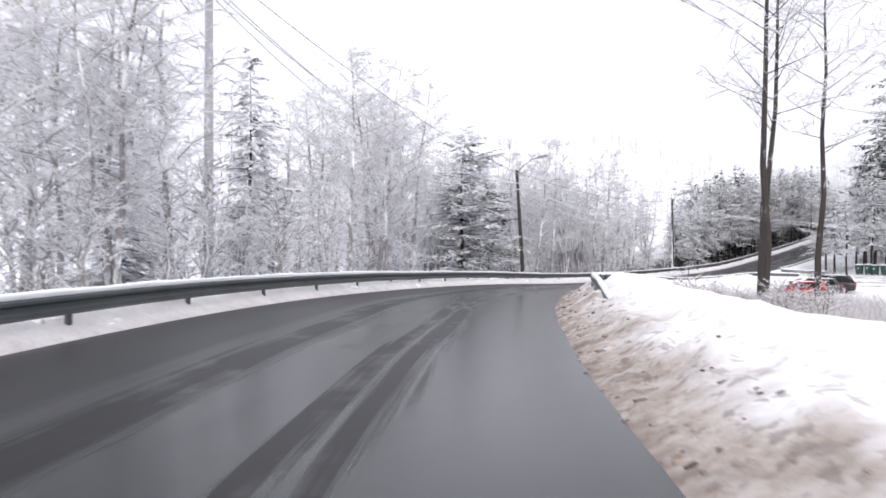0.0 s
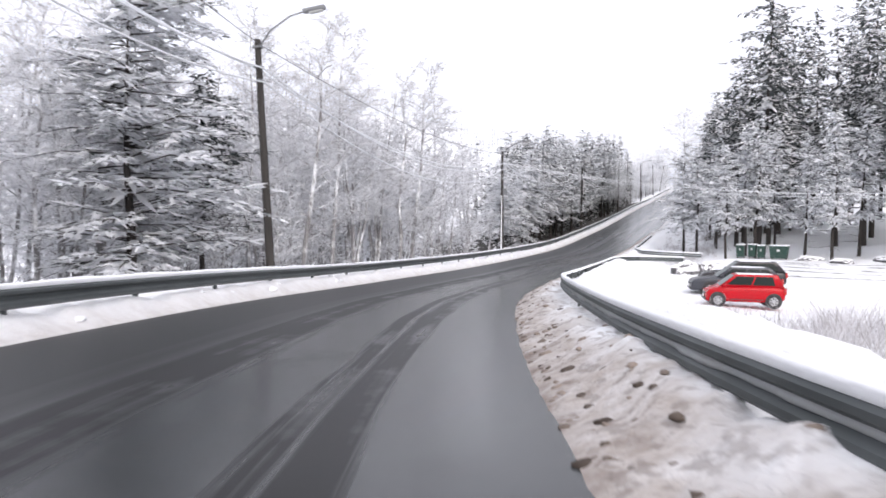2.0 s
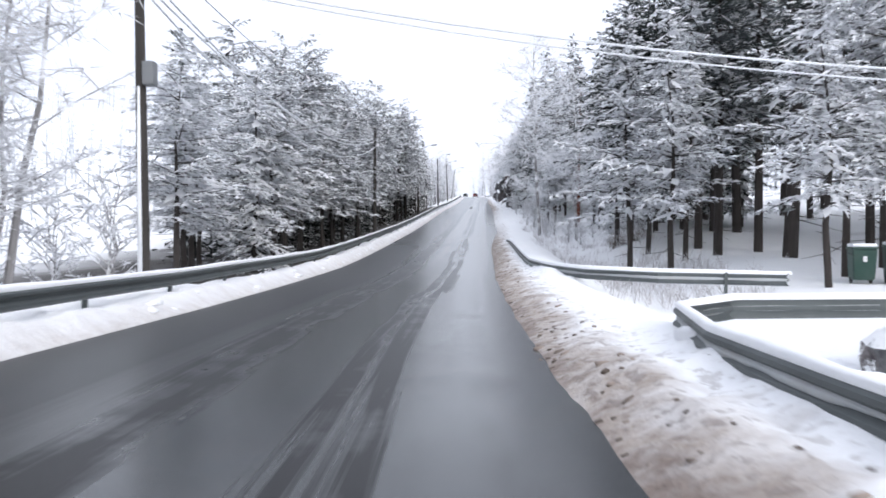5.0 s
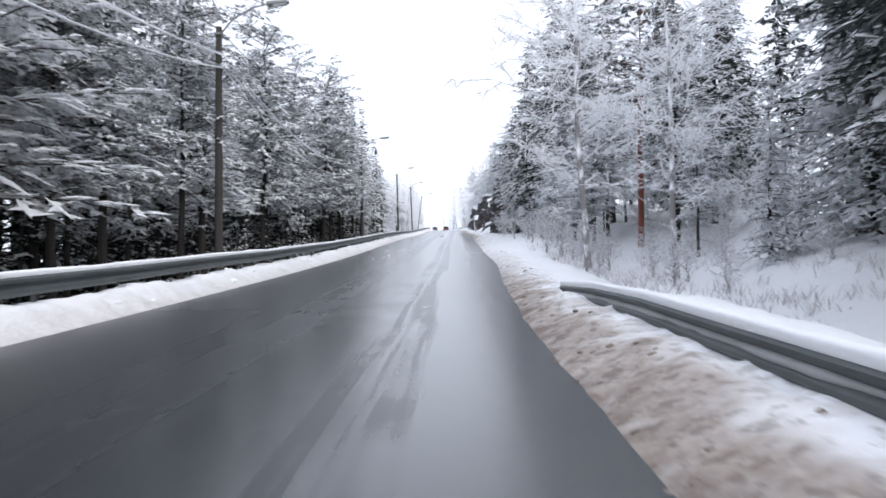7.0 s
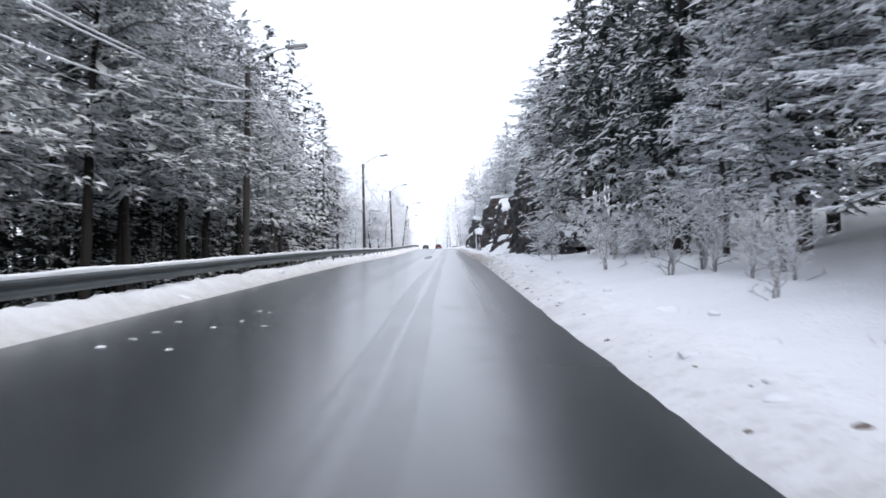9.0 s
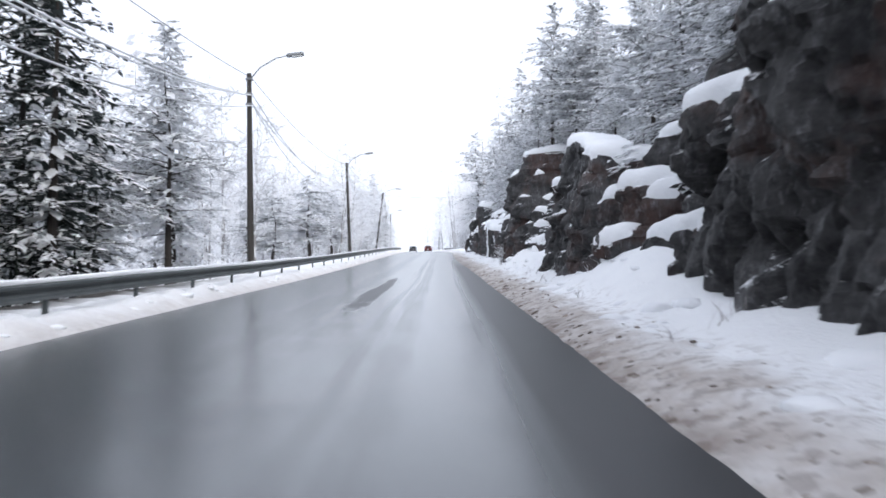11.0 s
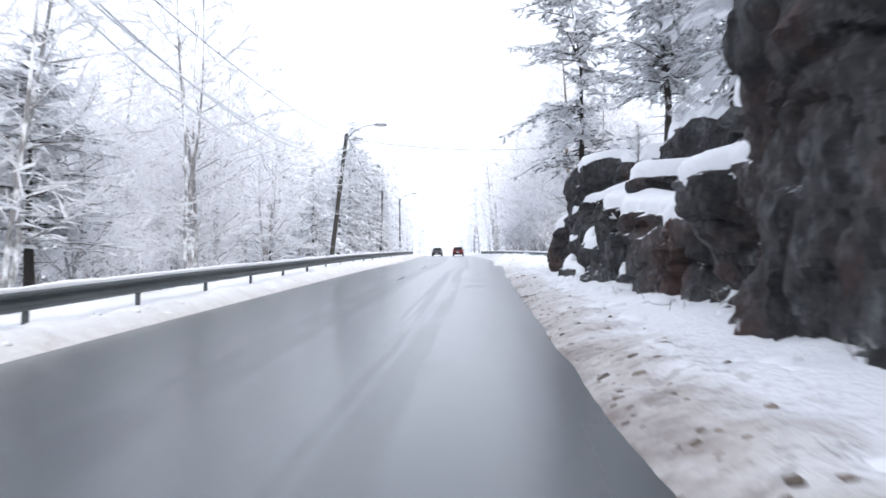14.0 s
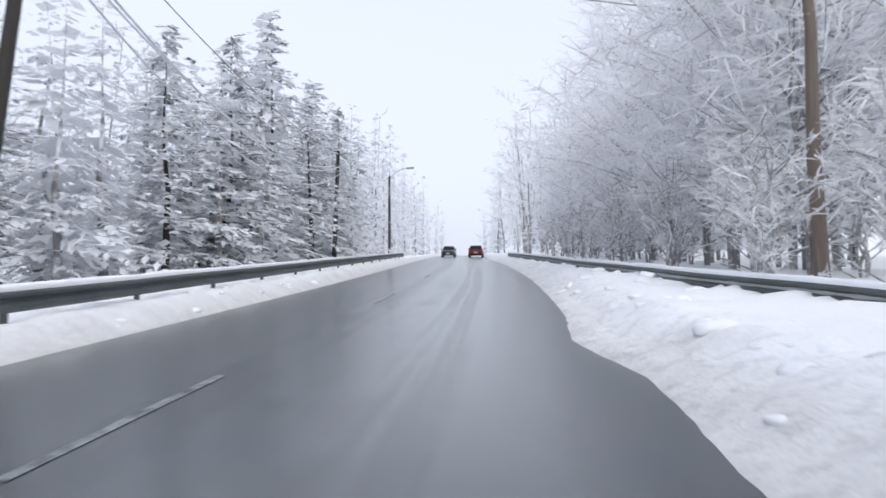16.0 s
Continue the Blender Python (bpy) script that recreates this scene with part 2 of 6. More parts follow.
def rock_material(name="dark_rock", light=1.0, bare=0.78):
    m = Mat(name, 0.62, 0.35)
    co = m.place("Object")
    streak = m.noise(1.0, m.place("Object", (2.6, 2.6, 0.35)), 7, 0.65)
    tone = m.noise(0.7, co, 7, 0.68)
    grain = m.noise(6.0, co, 8, 0.75)
    base = m.mix(m.ramp(m.mix(0.4, m.mix(0.5, streak, tone), grain), 0.42, 0.60), tuple(light * c for c in (0.010, 0.010, 0.012)), tuple(light * c for c in (0.085, 0.083, 0.084)))
    rust = m.ramp(m.noise(0.33, m.node("ShaderNodeMapping", ins={"Vector": co, "Location": (7, 3, 1)}), 6, 0.7), 0.52, 0.64)
    base = m.mix(m.math("MULTIPLY", rust, 0.6), base, m.mix(grain, (0.030, 0.014, 0.011), (0.14, 0.064, 0.046)))
    rime = m.math("MULTIPLY", m.ramp(m.noise(2.2, m.place("Object", (3.0, 3.0, 1.1)), 8, 0.78), 0.53, 0.63), m.ramp(tone, 0.40, 0.56))
    base = m.mix(m.math("MULTIPLY", rime, 0.45), base, (0.30, 0.305, 0.32))
    load = m.math("ADD", m.up(), m.math("MULTIPLY", m.math("SUBTRACT", m.noise(1.3, co, 5, 0.6), 0.5), 0.9))
    load = m.math("ADD", load, m.math("MULTIPLY", m.math("SUBTRACT", m.noise(9.0, co, 4, 0.7), 0.5), 0.9))
    snow = m.ramp(load, bare, bare + 0.12)
    m.put("Base Color", m.mix(snow, base, SNOW))
    return m.bump(m.mix(0.5, m.noise(4.5, co, 9, 0.75), streak), 1.0, 0.10).m


def paint_material(name, colour, rough=0.3, metal=0.0, dirt=0.15):
    m = Mat(name, rough, 0.5, metal)
    co = m.place("Object")
    m.put("Base Color", m.mix(m.math("MULTIPLY", m.ramp(m.noise(2.5, co, 5), 0.4, 0.75), dirt), colour, (0.35, 0.34, 0.33)))
    return m.m


MAT = {
    "snow": snow_material(),
    "old_snow": paint_material("old_snow", (0.40, 0.42, 0.43), 0.85, 0.0, 0.7),
    "ground": ground_material(),
    "asphalt": asphalt_material(),
    "steel": steel_material(),
    "pole": wood_material("weathered_pole", (0.028, 0.026, 0.025), (0.085, 0.078, 0.072)),
    "pale_pole": wood_material("pale_pole", (0.34, 0.34, 0.355), (0.56, 0.56, 0.58), 0.3),
    # Darker copy of the bark, with the wood's shade in its colour.
    "shade_bark": wood_material("shaded_dark_bark", (0.012, 0.011, 0.010), (0.045, 0.040, 0.037), 0.0),
    "bark": wood_material("dark_bark", (0.022, 0.019, 0.018), (0.08, 0.07, 0.064), 0.1),
    "pine_bark": wood_material("pine_bark", (0.10, 0.035, 0.025), (0.27, 0.10, 0.065), 0.15),
    "grey_bark": wood_material("grey_bark", (0.16, 0.15, 0.15), (0.36, 0.35, 0.35), 0.6),
    "needles": needles_material("snowy_needles", (0.045, 0.055, 0.05), (0.34, 0.36, 0.37), 0.02, 0.40),
    "needles_dark": needles_material("dark_needles", (0.045, 0.055, 0.05), (0.22, 0.24, 0.25), 0.16, 0.56, 0.12, 0.22),
    "needles_wood": needles_material("wood_needles", (0.05, 0.062, 0.056), (0.34, 0.36, 0.37), 0.04, 0.44, 0.3, 0.3),
    # Paler than frost alone: distance haze is put into these needles.
    "needles_frost_haze": needles_material("frost_haze_needles", (0.22, 0.24, 0.25), (0.60, 0.62, 0.65), -0.5, 0.4),
    "needles_haze": needles_material("haze_pale_needles", (0.42, 0.44, 0.47), (0.66, 0.68, 0.72), -0.4, 0.5),
    "twig": twig_material("frosted_twigs", (0.28, 0.277, 0.285), (0.80, 0.805, 0.82)),
    # Hoar frost, lightened further so that far trees look hazy.
    "twig_far": twig_material("hoar_haze_twigs", (0.62, 0.615, 0.63), (0.89, 0.895, 0.91)),
    "grass": twig_material("frosted_grass", (0.22, 0.19, 0.175), (0.74, 0.73, 0.74)),
    "brown_bark": wood_material("brown_bark", (0.10, 0.082, 0.07), (0.24, 0.195, 0.165), 0.2),
    "twig_white": twig_material("white_twigs", (0.74, 0.735, 0.75), (0.92, 0.925, 0.94)),
    "twig_laden": twig_material("snow_laden_twigs", (0.52, 0.515, 0.525), (0.93, 0.935, 0.95)),
    # Dark green of some pines; on inner wood trees it paints the shade.
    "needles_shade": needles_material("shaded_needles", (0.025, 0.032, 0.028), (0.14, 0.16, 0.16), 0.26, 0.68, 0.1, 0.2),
    "rock": rock_material(),
    "stone": rock_material("grey_stone", 3.0, 0.30),
    # Near-black needles: the shade inside the wood is put into their colour.
    "needles_interior_shade": needles_material("interior_shade_needles", (0.016, 0.021, 0.018), (0.06, 0.068, 0.066), 0.6, 1.1, 0.0, 0.1),
    "cable": paint_material("cable", (0.05, 0.05, 0.055), 0.6),
    "cable_snow": paint_material("snowy_cable", (0.75, 0.77, 0.80), 0.8),
    "lamp": paint_material("lamp_housing", (0.22, 0.23, 0.24), 0.5, 0.3),
    "lens": paint_material("lamp_lens", (0.55, 0.56, 0.55), 0.25),
}


# ---- the road's line: x, y and the road's height, from the bend to the far end ----
LINE = [(64.0, -131.5, 1.2), (43.0, -112.2, 0.35), (31.5, -99.6, 0.10), (23.1, -89.5, 0.02), (15.3, -77.1, -0.12), (9.2, -63.85, -0.60), (4.9, -50.2, -1.20),
        (2.03, -36.1, -1.87), (0.55, -18.0, -2.28), (0.0, 3.9, -2.23), (0.0, 12.9, -2.00), (0.0, 30.3, -1.05), (0.0, 50.0, 0.25),
        (0.0, 87.4, 3.12), (0.0, 124.9, 5.77), (0.0, 176.6, 9.63), (-0.2, 205.0, 11.55), (-3.0, 260.0, 14.9), (-5.6, 310.0, 17.7), (-16.0, 500.0, 27.0), (-40.0, 800.0, 36.0)]



def _line():
    p = np.array(LINE)
    q = np.vstack([2 * p[0] - p[1], p, 2 * p[-1] - p[-2]])
    out = []
    for i in range(1, len(q) - 2):
        k = [0.0]
        for j in range(3):
            k.append(k[-1] + np.linalg.norm(q[i + j] - q[i + j - 1]) ** 0.5)
        n = max(4, int(np.linalg.norm(q[i + 1] - q[i]) / 1.0))
        for t in np.linspace(k[1], k[2], n, endpoint=False):
            a = [q[i - 1 + j] * (k[j + 1] - t) / (k[j + 1] - k[j]) + q[i + j] * (t - k[j]) / (k[j + 1] - k[j]) for j in range(3)]
            b = [a[j] * (k[j + 2] - t) / (k[j + 2] - k[j]) + a[j + 1] * (t - k[j]) / (k[j + 2] - k[j]) for j in range(2)]
            out.append(b[0] * (k[2] - t) / (k[2] - k[1]) + b[1] * (t - k[1]) / (k[2] - k[1]))
    out = np.array(out)
    s = np.concatenate([[0], np.cumsum(np.linalg.norm(np.diff(out[:, :2], axis=0), axis=1))])
    s += 20.0 - np.interp(20.0, out[:, 1], s)
    return s, out


S_LINE, P_LINE = _line()
S_MIN, S_MAX = S_LINE[0], S_LINE[-1]


# the left lane's edge lies a little higher on the climb
TILT_S, TILT_H = [-5, 10, 22, 48, 70, 97, 115], [0.0, 0.06, 0.12, 0.15, 0.12, 0.05, 0.0]


def road_point(s, d, h=0.0):
    """The place s metres along the road, d metres to the right of the lane's line and h above the road."""
    s = min(max(s, S_MIN + 2), S_MAX - 2)
    x, y, z = (np.interp(s, S_LINE, P_LINE[:, i]) for i in range(3))
    e = 1.5
    tx = np.interp(s + e, S_LINE, P_LINE[:, 0]) - np.interp(s - e, S_LINE, P_LINE[:, 0])
    ty = np.interp(s + e, S_LINE, P_LINE[:, 1]) - np.interp(s - e, S_LINE, P_LINE[:, 1])
    n = np.hypot(tx, ty)
    h += float(np.interp(s, TILT_S, TILT_H)) * min(1.0, max(0.0, -d / 5.5))
    return Vector((x + d * ty / n, y - d * tx / n, z + h))


def heading(s):
    a, b = road_point(s - 1.5, 0), road_point(s + 1.5, 0)
    return math.degrees(math.atan2(-(b.x - a.x), b.y - a.y))


def ease(x, a, b):
    t = min(1.0, max(0.0, (x - a) / (b - a)))
    return t * t * (3 - 2 * t)


ROAD_L = -5.45
EDGE_S = [-160, -90, -83, -75.5, -68, -61, -54, -46.5, -39.5, -32, 7.5, 16, 25, 34, 44, 60, 92, 101, 112, 121, 130, 140, 150, 160, 172, 179, 184, 186.5, 190, 230]
EDGE_D = [1.38, 1.08, 1.05, 0.94, 0.80, 0.73, 0.68, 0.64, 0.66, 0.8, 0.72, 0.72, 0.70, 0.95, 1.38, 1.36, 1.44, 1.38, 1.30, 1.28, 1.16, 0.95, 0.84, 0.86, 0.9, 1.15, 1.2, 0.7, 0.9, 1.1]


def road_edge(s):
    """The right edge of the cleared asphalt, metres from the lane's line."""
    return float(np.interp(s, EDGE_S, EDGE_D)) + 0.05 * noise.noise(Vector((s * 0.5, 0, 5))) + 0.03 * noise.noise(Vector((s * 1.9, 0, 9)))


def bank(s, d):
    """Height of the snow over the road at s, d."""
    rough = noise.noise(Vector((s * 0.9, d * 0.9, 3.1)))
    lump = noise.noise(Vector((s * 2.7, d * 2.7, 7.7)))
    wide = noise.noise(Vector((s * 0.12, d * 0.12, 1.3)))
    if d >= 0:
        e = d - road_edge(s)
        bend = 1 - ease(s, -14, -8)
        rail2 = ease(s, 0, 4) * (1 - ease(s, 22, 30))
        cut = ease(s, 78, 92) * (1 - ease(s, 168, 176))
        wood = ease(s, 18, 34) * (1 - ease(s, 78, 92))
        h = -0.02 + ease(e, 0, 0.3) * 0.08 + ease(e, 0.1, 0.95) * (0.17 + 0.08 * max(bend, rail2))
        h += ease(e, 0.1, 0.7) * (0.09 * rough + 0.07 * lump + 0.035 * noise.noise(Vector((s * 5.8, d * 5.8, 4.4)))) * (1 - 0.6 * ease(e, 2, 6))
        h += max(bend * (0.42 - 0.27 * ease(s, -56, -42)), rail2 * 0.25) * ease(e, 1.25, 1.75) * (1 - ease(e, 2.2, 4.5))
        h += bend * ease(e, 0.55, 1.0) * (1 - ease(e, 1.3, 1.6)) * (0.10 * (1 - ease(s, -60, -46)) + 0.14 * max(0.0, noise.noise(Vector((s * 0.9, d * 1.5, 21)))) + 0.07 * noise.noise(Vector((s * 3.1, d * 3, 8))))
        h -= 0.06 * bend * ease(s, -60, -44) * ease(e, 0.6, 1.1) * (1 - ease(e, 1.25, 1.6))
        h += bend * ease(e, 0.08, 0.35) * (1 - ease(e, 0.9, 1.3)) * 0.06 * noise.noise(Vector((s * 5.5, d * 5.5, 2.2)))
        deep = -1.15 + 0.65 * ease(s, -24, -4)
        h += (1 - ease(s, 44, 60)) * ease(e, 1.8, 4.6) * (deep - 0.2) + (1 - ease(s, 14, 26)) * ease(e, 14, 50) * 2.6
        h += cut * (0.30 * ease(e, 1.0, 3.0) + 3.0 * ease(e, 4, 12) * (1 - ease(e, 18, 60)))
        h += wood * (0.35 * ease(e, 1.5, 4) * ease(s, 48, 62) + 1.8 * ease(e, 6 - 2 * ease(s, 44, 66), 13) + 0.8 * ease(e, 8, 40))
        h += 0.85 * ease(s, -14, -2) * (1 - ease(s, 22, 32)) * ease(e, 4.5, 9.5)
        h += ease(e, 3, 10) * wide * 0.35 + ease(s, 225, 330) * ease(e, 4, 60) * 22
        h += 0.20 * ease(s, 177, 181) * ease(e, 0.5, 1.5) + ease(s, 160, 172) * ease(e, 0.05, 0.4) * (0.07 * noise.noise(Vector((s * 1.7, d * 1.7, 6))) + 0.06 * lump)
        h += 1.6 * math.exp(-((s - 181.5) / 2.6) ** 2 - ((d - 7.7) / 1.9) ** 2)
        h += 0.75 * math.exp(-((s - 103) / 3.0) ** 2) * ease(e, 1.0, 2.6)
        h += 0.7 * math.exp(-((s - 117.5) / 2.6) ** 2) * ease(e, 1.2, 3.2)
        h += 0.6 * math.exp(-((s - 121.9) / 1.7) ** 2) * ease(e, 1.0, 2.5)
    else:
        e = ROAD_L - d
        h = -0.02 + ease(e, 0, 0.3) * 0.09 + ease(e, 0.2, 0.75) * (0.25 - 0.08 * ease(s, 60, 90) + 0.12 * ease(s, 166, 180)) - ease(e, 0.75, 1.1) * 0.05 + ease(e, 0.1, 0.45) * (0.09 * rough + 0.11 * lump)
        pine = ease(s, -4, 6) * (1 - ease(s, 80, 90))
        h += ease(e, 50, 190) * 34 + ease(s, 240, 340) * ease(e, 5, 60) * 16
        h -= 0.5 * pine * ease(e, 1.15, 1.9)
        h -= (1 - 0.6 * pine) * (ease(e, 2.2, 8) * 1.3 + ease(e, 8, 40) * 3.0)
        h += ease(e, 3, 10) * wide * 0.6
    return h


def road_place(x, y):
    """The s and d of a place in the plan."""
    k = int(np.argmin((P_LINE[:, 0] - x) ** 2 + (P_LINE[:, 1] - y) ** 2))
    a, b = P_LINE[max(k - 1, 0)], P_LINE[min(k + 1, len(P_LINE) - 1)]
    t = (b - a)[:2] / np.linalg.norm((b - a)[:2])
    v = np.array((x, y)) - P_LINE[k][:2]
    return float(S_LINE[k] + v @ t), float(v[0] * t[1] - v[1] * t[0])


ROCK_S = [86, 90, 94, 97, 99, 101, 107, 110, 113.5, 114.6, 115.4, 119.6, 120.5, 122, 125.3, 126.1, 129, 131, 133, 136, 139, 142, 146.6, 147.6, 151.5, 152.4, 155, 157, 160, 163, 165, 167.5, 169.0, 169.7]
ROCK_D = [5.6, 4.3, 3.75, 3.7, 3.7, 3.7, 3.6, 3.45, 3.2, 3.4, 5.4, 5.2, 3.6, 3.4, 3.1, 4.2, 3.9, 3.6, 3.4, 3.15, 2.95, 2.85, 2.85, 2.8, 2.8, 3.1, 3.0, 2.9, 2.8, 2.7, 2.65, 2.6, 2.7, 3.3]
ROCK_H = [0.8, 3.4, 6.2, 6.6, 5.6, 4.0, 3.4, 4.3, 4.6, 4.4, 3.2, 3.2, 5.2, 5.6, 5.6, 4.0, 4.0, 4.0, 3.8, 3.5, 3.4, 3.4, 3.5, 4.3, 4.3, 3.3, 3.3, 3.7, 3.6, 3.4, 3.6, 3.6, 3.4, 1.0]
# broad steps of the rock: from s to s, height over the road at both ends, depth of the shelf
LEDGES = [(100.0, 106.8, 1.6, 1.3, 0.6), (101.0, 107.5, 2.6, 2.5, 0.7), (96.0, 102.0, 4.2, 3.2, 0.5), (111.5, 119.5, 3.3, 2.6, 0.6), (115.0, 120.6, 1.5, 1.0, 0.8),
          (120.0, 123.4, 3.4, 3.7, 0.45), (121.5, 126.0, 4.5, 4.6, 0.5), (120.2, 122.6, 1.4, 1.6, 0.55), (125.8, 131.5, 2.4, 2.1, 0.9), (126.5, 134.5, 3.2, 2.6, 0.7), (132.5, 147.0, 2.05, 2.75, 0.6), (137.5, 142.0, 2.6, 2.3, 0.4),
          (133.5, 147.2, 2.7, 3.2, 0.35), (151.8, 158.2, 2.3, 1.9, 0.9), (154.0, 163.5, 1.6, 2.4, 0.6), (157.5, 166.0, 2.7, 2.5, 0.7), (160.5, 164.8, 1.0, 1.5, 0.5), (165.6, 169.6, 2.1, 2.0, 0.22)]


def rock_column(s):
    """Where the rock face stands at s, and how high it is over the road."""
    d, h = float(np.interp(s, ROCK_S, ROCK_D)), float(np.interp(s, ROCK_S, ROCK_H))
    return d + 0.15 * noise.noise(Vector((s * 0.22, 0, 8))), h * (1 + 0.06 * noise.noise(Vector((s * 0.45, 3, 8))))


def rock_top(s, d):
    """Height of the ground behind the rock's edge, or none."""
    if not 87 < s < 168.5:
        return -9.0
    d0, h = rock_column(s)
    u = math.sqrt(max(0.0, (d - (d0 + 0.22 * h + 0.8)) / 7.0))
    return h * (1 - ease(u, 0.4, 1)) if d > d0 + 1.2 and u < 1 else -9.0


def ground_at(s, d):
    p = road_point(s, d)
    return p + Vector((0, 0, max(bank(s, d), rock_top(s, d) - 0.1)))


# ---- building helpers ----
def mesh_of(name, verts, faces, mat, smooth=False):
    me = bpy.data.meshes.new(name)
    me.from_pydata([tuple(v) for v in verts], [], faces)
    me.materials.append(mat)
    if smooth:
        me.polygons.foreach_set("use_smooth", [True] * len(me.polygons))
    me.update()
    return me


def part(name, data, material, parent, label=""):
    """Links a bmesh or a mesh as one mesh object under a thing."""
    if isinstance(data, bmesh.types.BMesh):
        me = bpy.data.meshes.new(name)
        data.to_mesh(me)
        data.free()
        me.materials.append(material)
    else:
        me = data
    ob = new(name, me)
    ob.parent = parent
    if label:
        tagged(ob, label)
    return ob


def box(bm, cx, cy, cz, sx, sy, sz, bevel=0.0, rot=None):
    m = Matrix.Translation((cx, cy, cz)) @ (rot or Matrix()) @ Matrix.Diagonal((sx, sy, sz, 1))
    vs = bmesh.ops.create_cube(bm, size=1, matrix=m)["verts"]
    if bevel:
        es = list({e for v in vs for e in v.link_edges})
        bmesh.ops.bevel(bm, geom=es, offset=bevel, segments=2, affect="EDGES", profile=0.6)
    return vs


def tube(points, radii, sides=8, cap=True):
    """Vertices and faces of a tube along points."""
    verts, faces = [], []
    n = len(points)
    for i, p in enumerate(points):
        p = Vector(p)
        d = (Vector(points[min(i + 1, n - 1)]) - Vector(points[max(i - 1, 0)])).normalized()
        u = d.cross(Vector((0.31, 0.95, 0.05))).normalized()
        w = d.cross(u)
        for k in range(sides):
            a = 2 * math.pi * k / sides
            verts.append(p + (u * math.cos(a) + w * math.sin(a)) * radii[i])
    for i in range(n - 1):
        for k in range(sides):
            a, b = i * sides + k, i * sides + (k + 1) % sides
            faces.append((a, b, b + sides, a + sides))
    if cap:
        faces.append(tuple(range((n - 1) * sides, n * sides)))
        faces.append(tuple(range(sides - 1, -1, -1)))
    return verts, faces


def join(lists):
    verts, faces = [], []
    for v, f in lists:
        o = len(verts)
        verts += list(v)
        faces += [tuple(i + o for i in face) for face in f]
    return verts, faces


def thing(name, label, category, group=""):
    return tagged(new(name), label, category, group)


# ---- ground and road ----
def build_ground():
    ds = [-420, -250, -150, -100, -70, -50, -38, -30, -24, -19, -15, -12, -10, -8.6, -7.8, -7.2, -6.95, -6.75, -6.58, -6.42, -6.27, -6.12, -5.98, -5.85, -5.73, -5.62, -5.53, -5.45, -5.3]
    es = [-0.3, 0.0, 0.13, 0.26, 0.4, 0.55, 0.7, 0.85, 1.0, 1.2, 1.45, 1.7, 2.0, 2.35, 2.7, 3.1, 3.6, 4.2, 4.9, 5.8, 6.8, 8.1, 9.6, 11.6, 14.6, 18.6, 23.6, 29.6, 38.6, 50, 66, 86, 98]
    nl = len(ds)
    ds += es
    ss = list(np.arange(S_MIN, -110, 2.0)) + list(np.arange(-110, 215, 0.3)) + list(np.arange(215, 330, 2.0)) + list(np.arange(330, 790, 20.0))
    verts, uvs = [], []
    for s in ss:
        edge = road_edge(s)
        for j, d in enumerate(ds):
            d = d + edge if j >= nl else d
            h = -0.06 if j in (nl - 1, nl) else bank(s, d)
            p = road_point(s, d, h)
            verts.append(p)
            uvs.append((d - edge + 1.42 if j >= nl else d, s))
    w = len(ds)
    faces = [(i * w + j, i * w + j + 1, (i + 1) * w + j + 1, (i + 1) * w + j) for i in range(len(ss) - 1) for j in range(w - 1)]
    base = len(verts)
    for x, y in ((-3500, -3500), (3500, -3500), (3500, 3500), (-3500, 3500)):
        verts.append(Vector((x, y, -32)))
        uvs.append((200, 0))
    faces.append((base, base + 1, base + 2, base + 3))
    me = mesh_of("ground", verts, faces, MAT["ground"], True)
    layer = me.uv_layers.new(name="road_metres")
    layer.data.foreach_set("uv", np.array([uvs[l.vertex_index] for l in me.loops], dtype=np.float32).ravel())
    slush = me.attributes.new("slush", "FLOAT", "POINT")
    litter = me.attributes.new("litter", "FLOAT", "POINT")
    sl = np.interp([u[1] for u in uvs], [-110, -76, -62, -34, 0, 30, 40, 60, 85, 95, 130, 160, 172, 190], [1.15, 1.05, 0.92, 0.92, 1.1, 1.15, 0.45, 0.15, 0.5, 0.9, 0.9, 0.7, 0.4, 0.28])
    slush.data.foreach_set("value", np.array(sl, dtype=np.float32))
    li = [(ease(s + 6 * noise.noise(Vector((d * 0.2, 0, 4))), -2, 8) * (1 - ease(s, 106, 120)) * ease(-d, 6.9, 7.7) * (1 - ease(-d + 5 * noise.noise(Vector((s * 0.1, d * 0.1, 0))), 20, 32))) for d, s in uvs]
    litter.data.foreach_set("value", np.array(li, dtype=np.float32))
    tagged(new("ground", me), "snow-covered ground with brown slush banks along the road", "ground", kind="structure")


def build_road():
    ds = np.linspace(ROAD_L - 0.25, 2.9, 12)
    ss = list(np.arange(S_MIN, 330, 1.0)) + list(np.arange(330, 790, 10.0))
    verts, uvs = [], []
    for s in ss:
        for d in ds:
            verts.append(road_point(s, d, 0.03 * (1 - ((d + 2.04) / 3.7) ** 2)))
            uvs.append((d, s))
    w = len(ds)
    faces = [(i * w + j, i * w + j + 1, (i + 1) * w + j + 1, (i + 1) * w + j) for i in range(len(ss) - 1) for j in range(w - 1)]
    me = mesh_of("road", verts, faces, MAT["asphalt"], True)
    layer = me.uv_layers.new(name="road_metres")
    layer.data.foreach_set("uv", np.array([uvs[l.vertex_index] for l in me.loops], dtype=np.float32).ravel())
    tagged(new("road", me), "wet grey asphalt road with dark tyre tracks", "road", kind="structure")


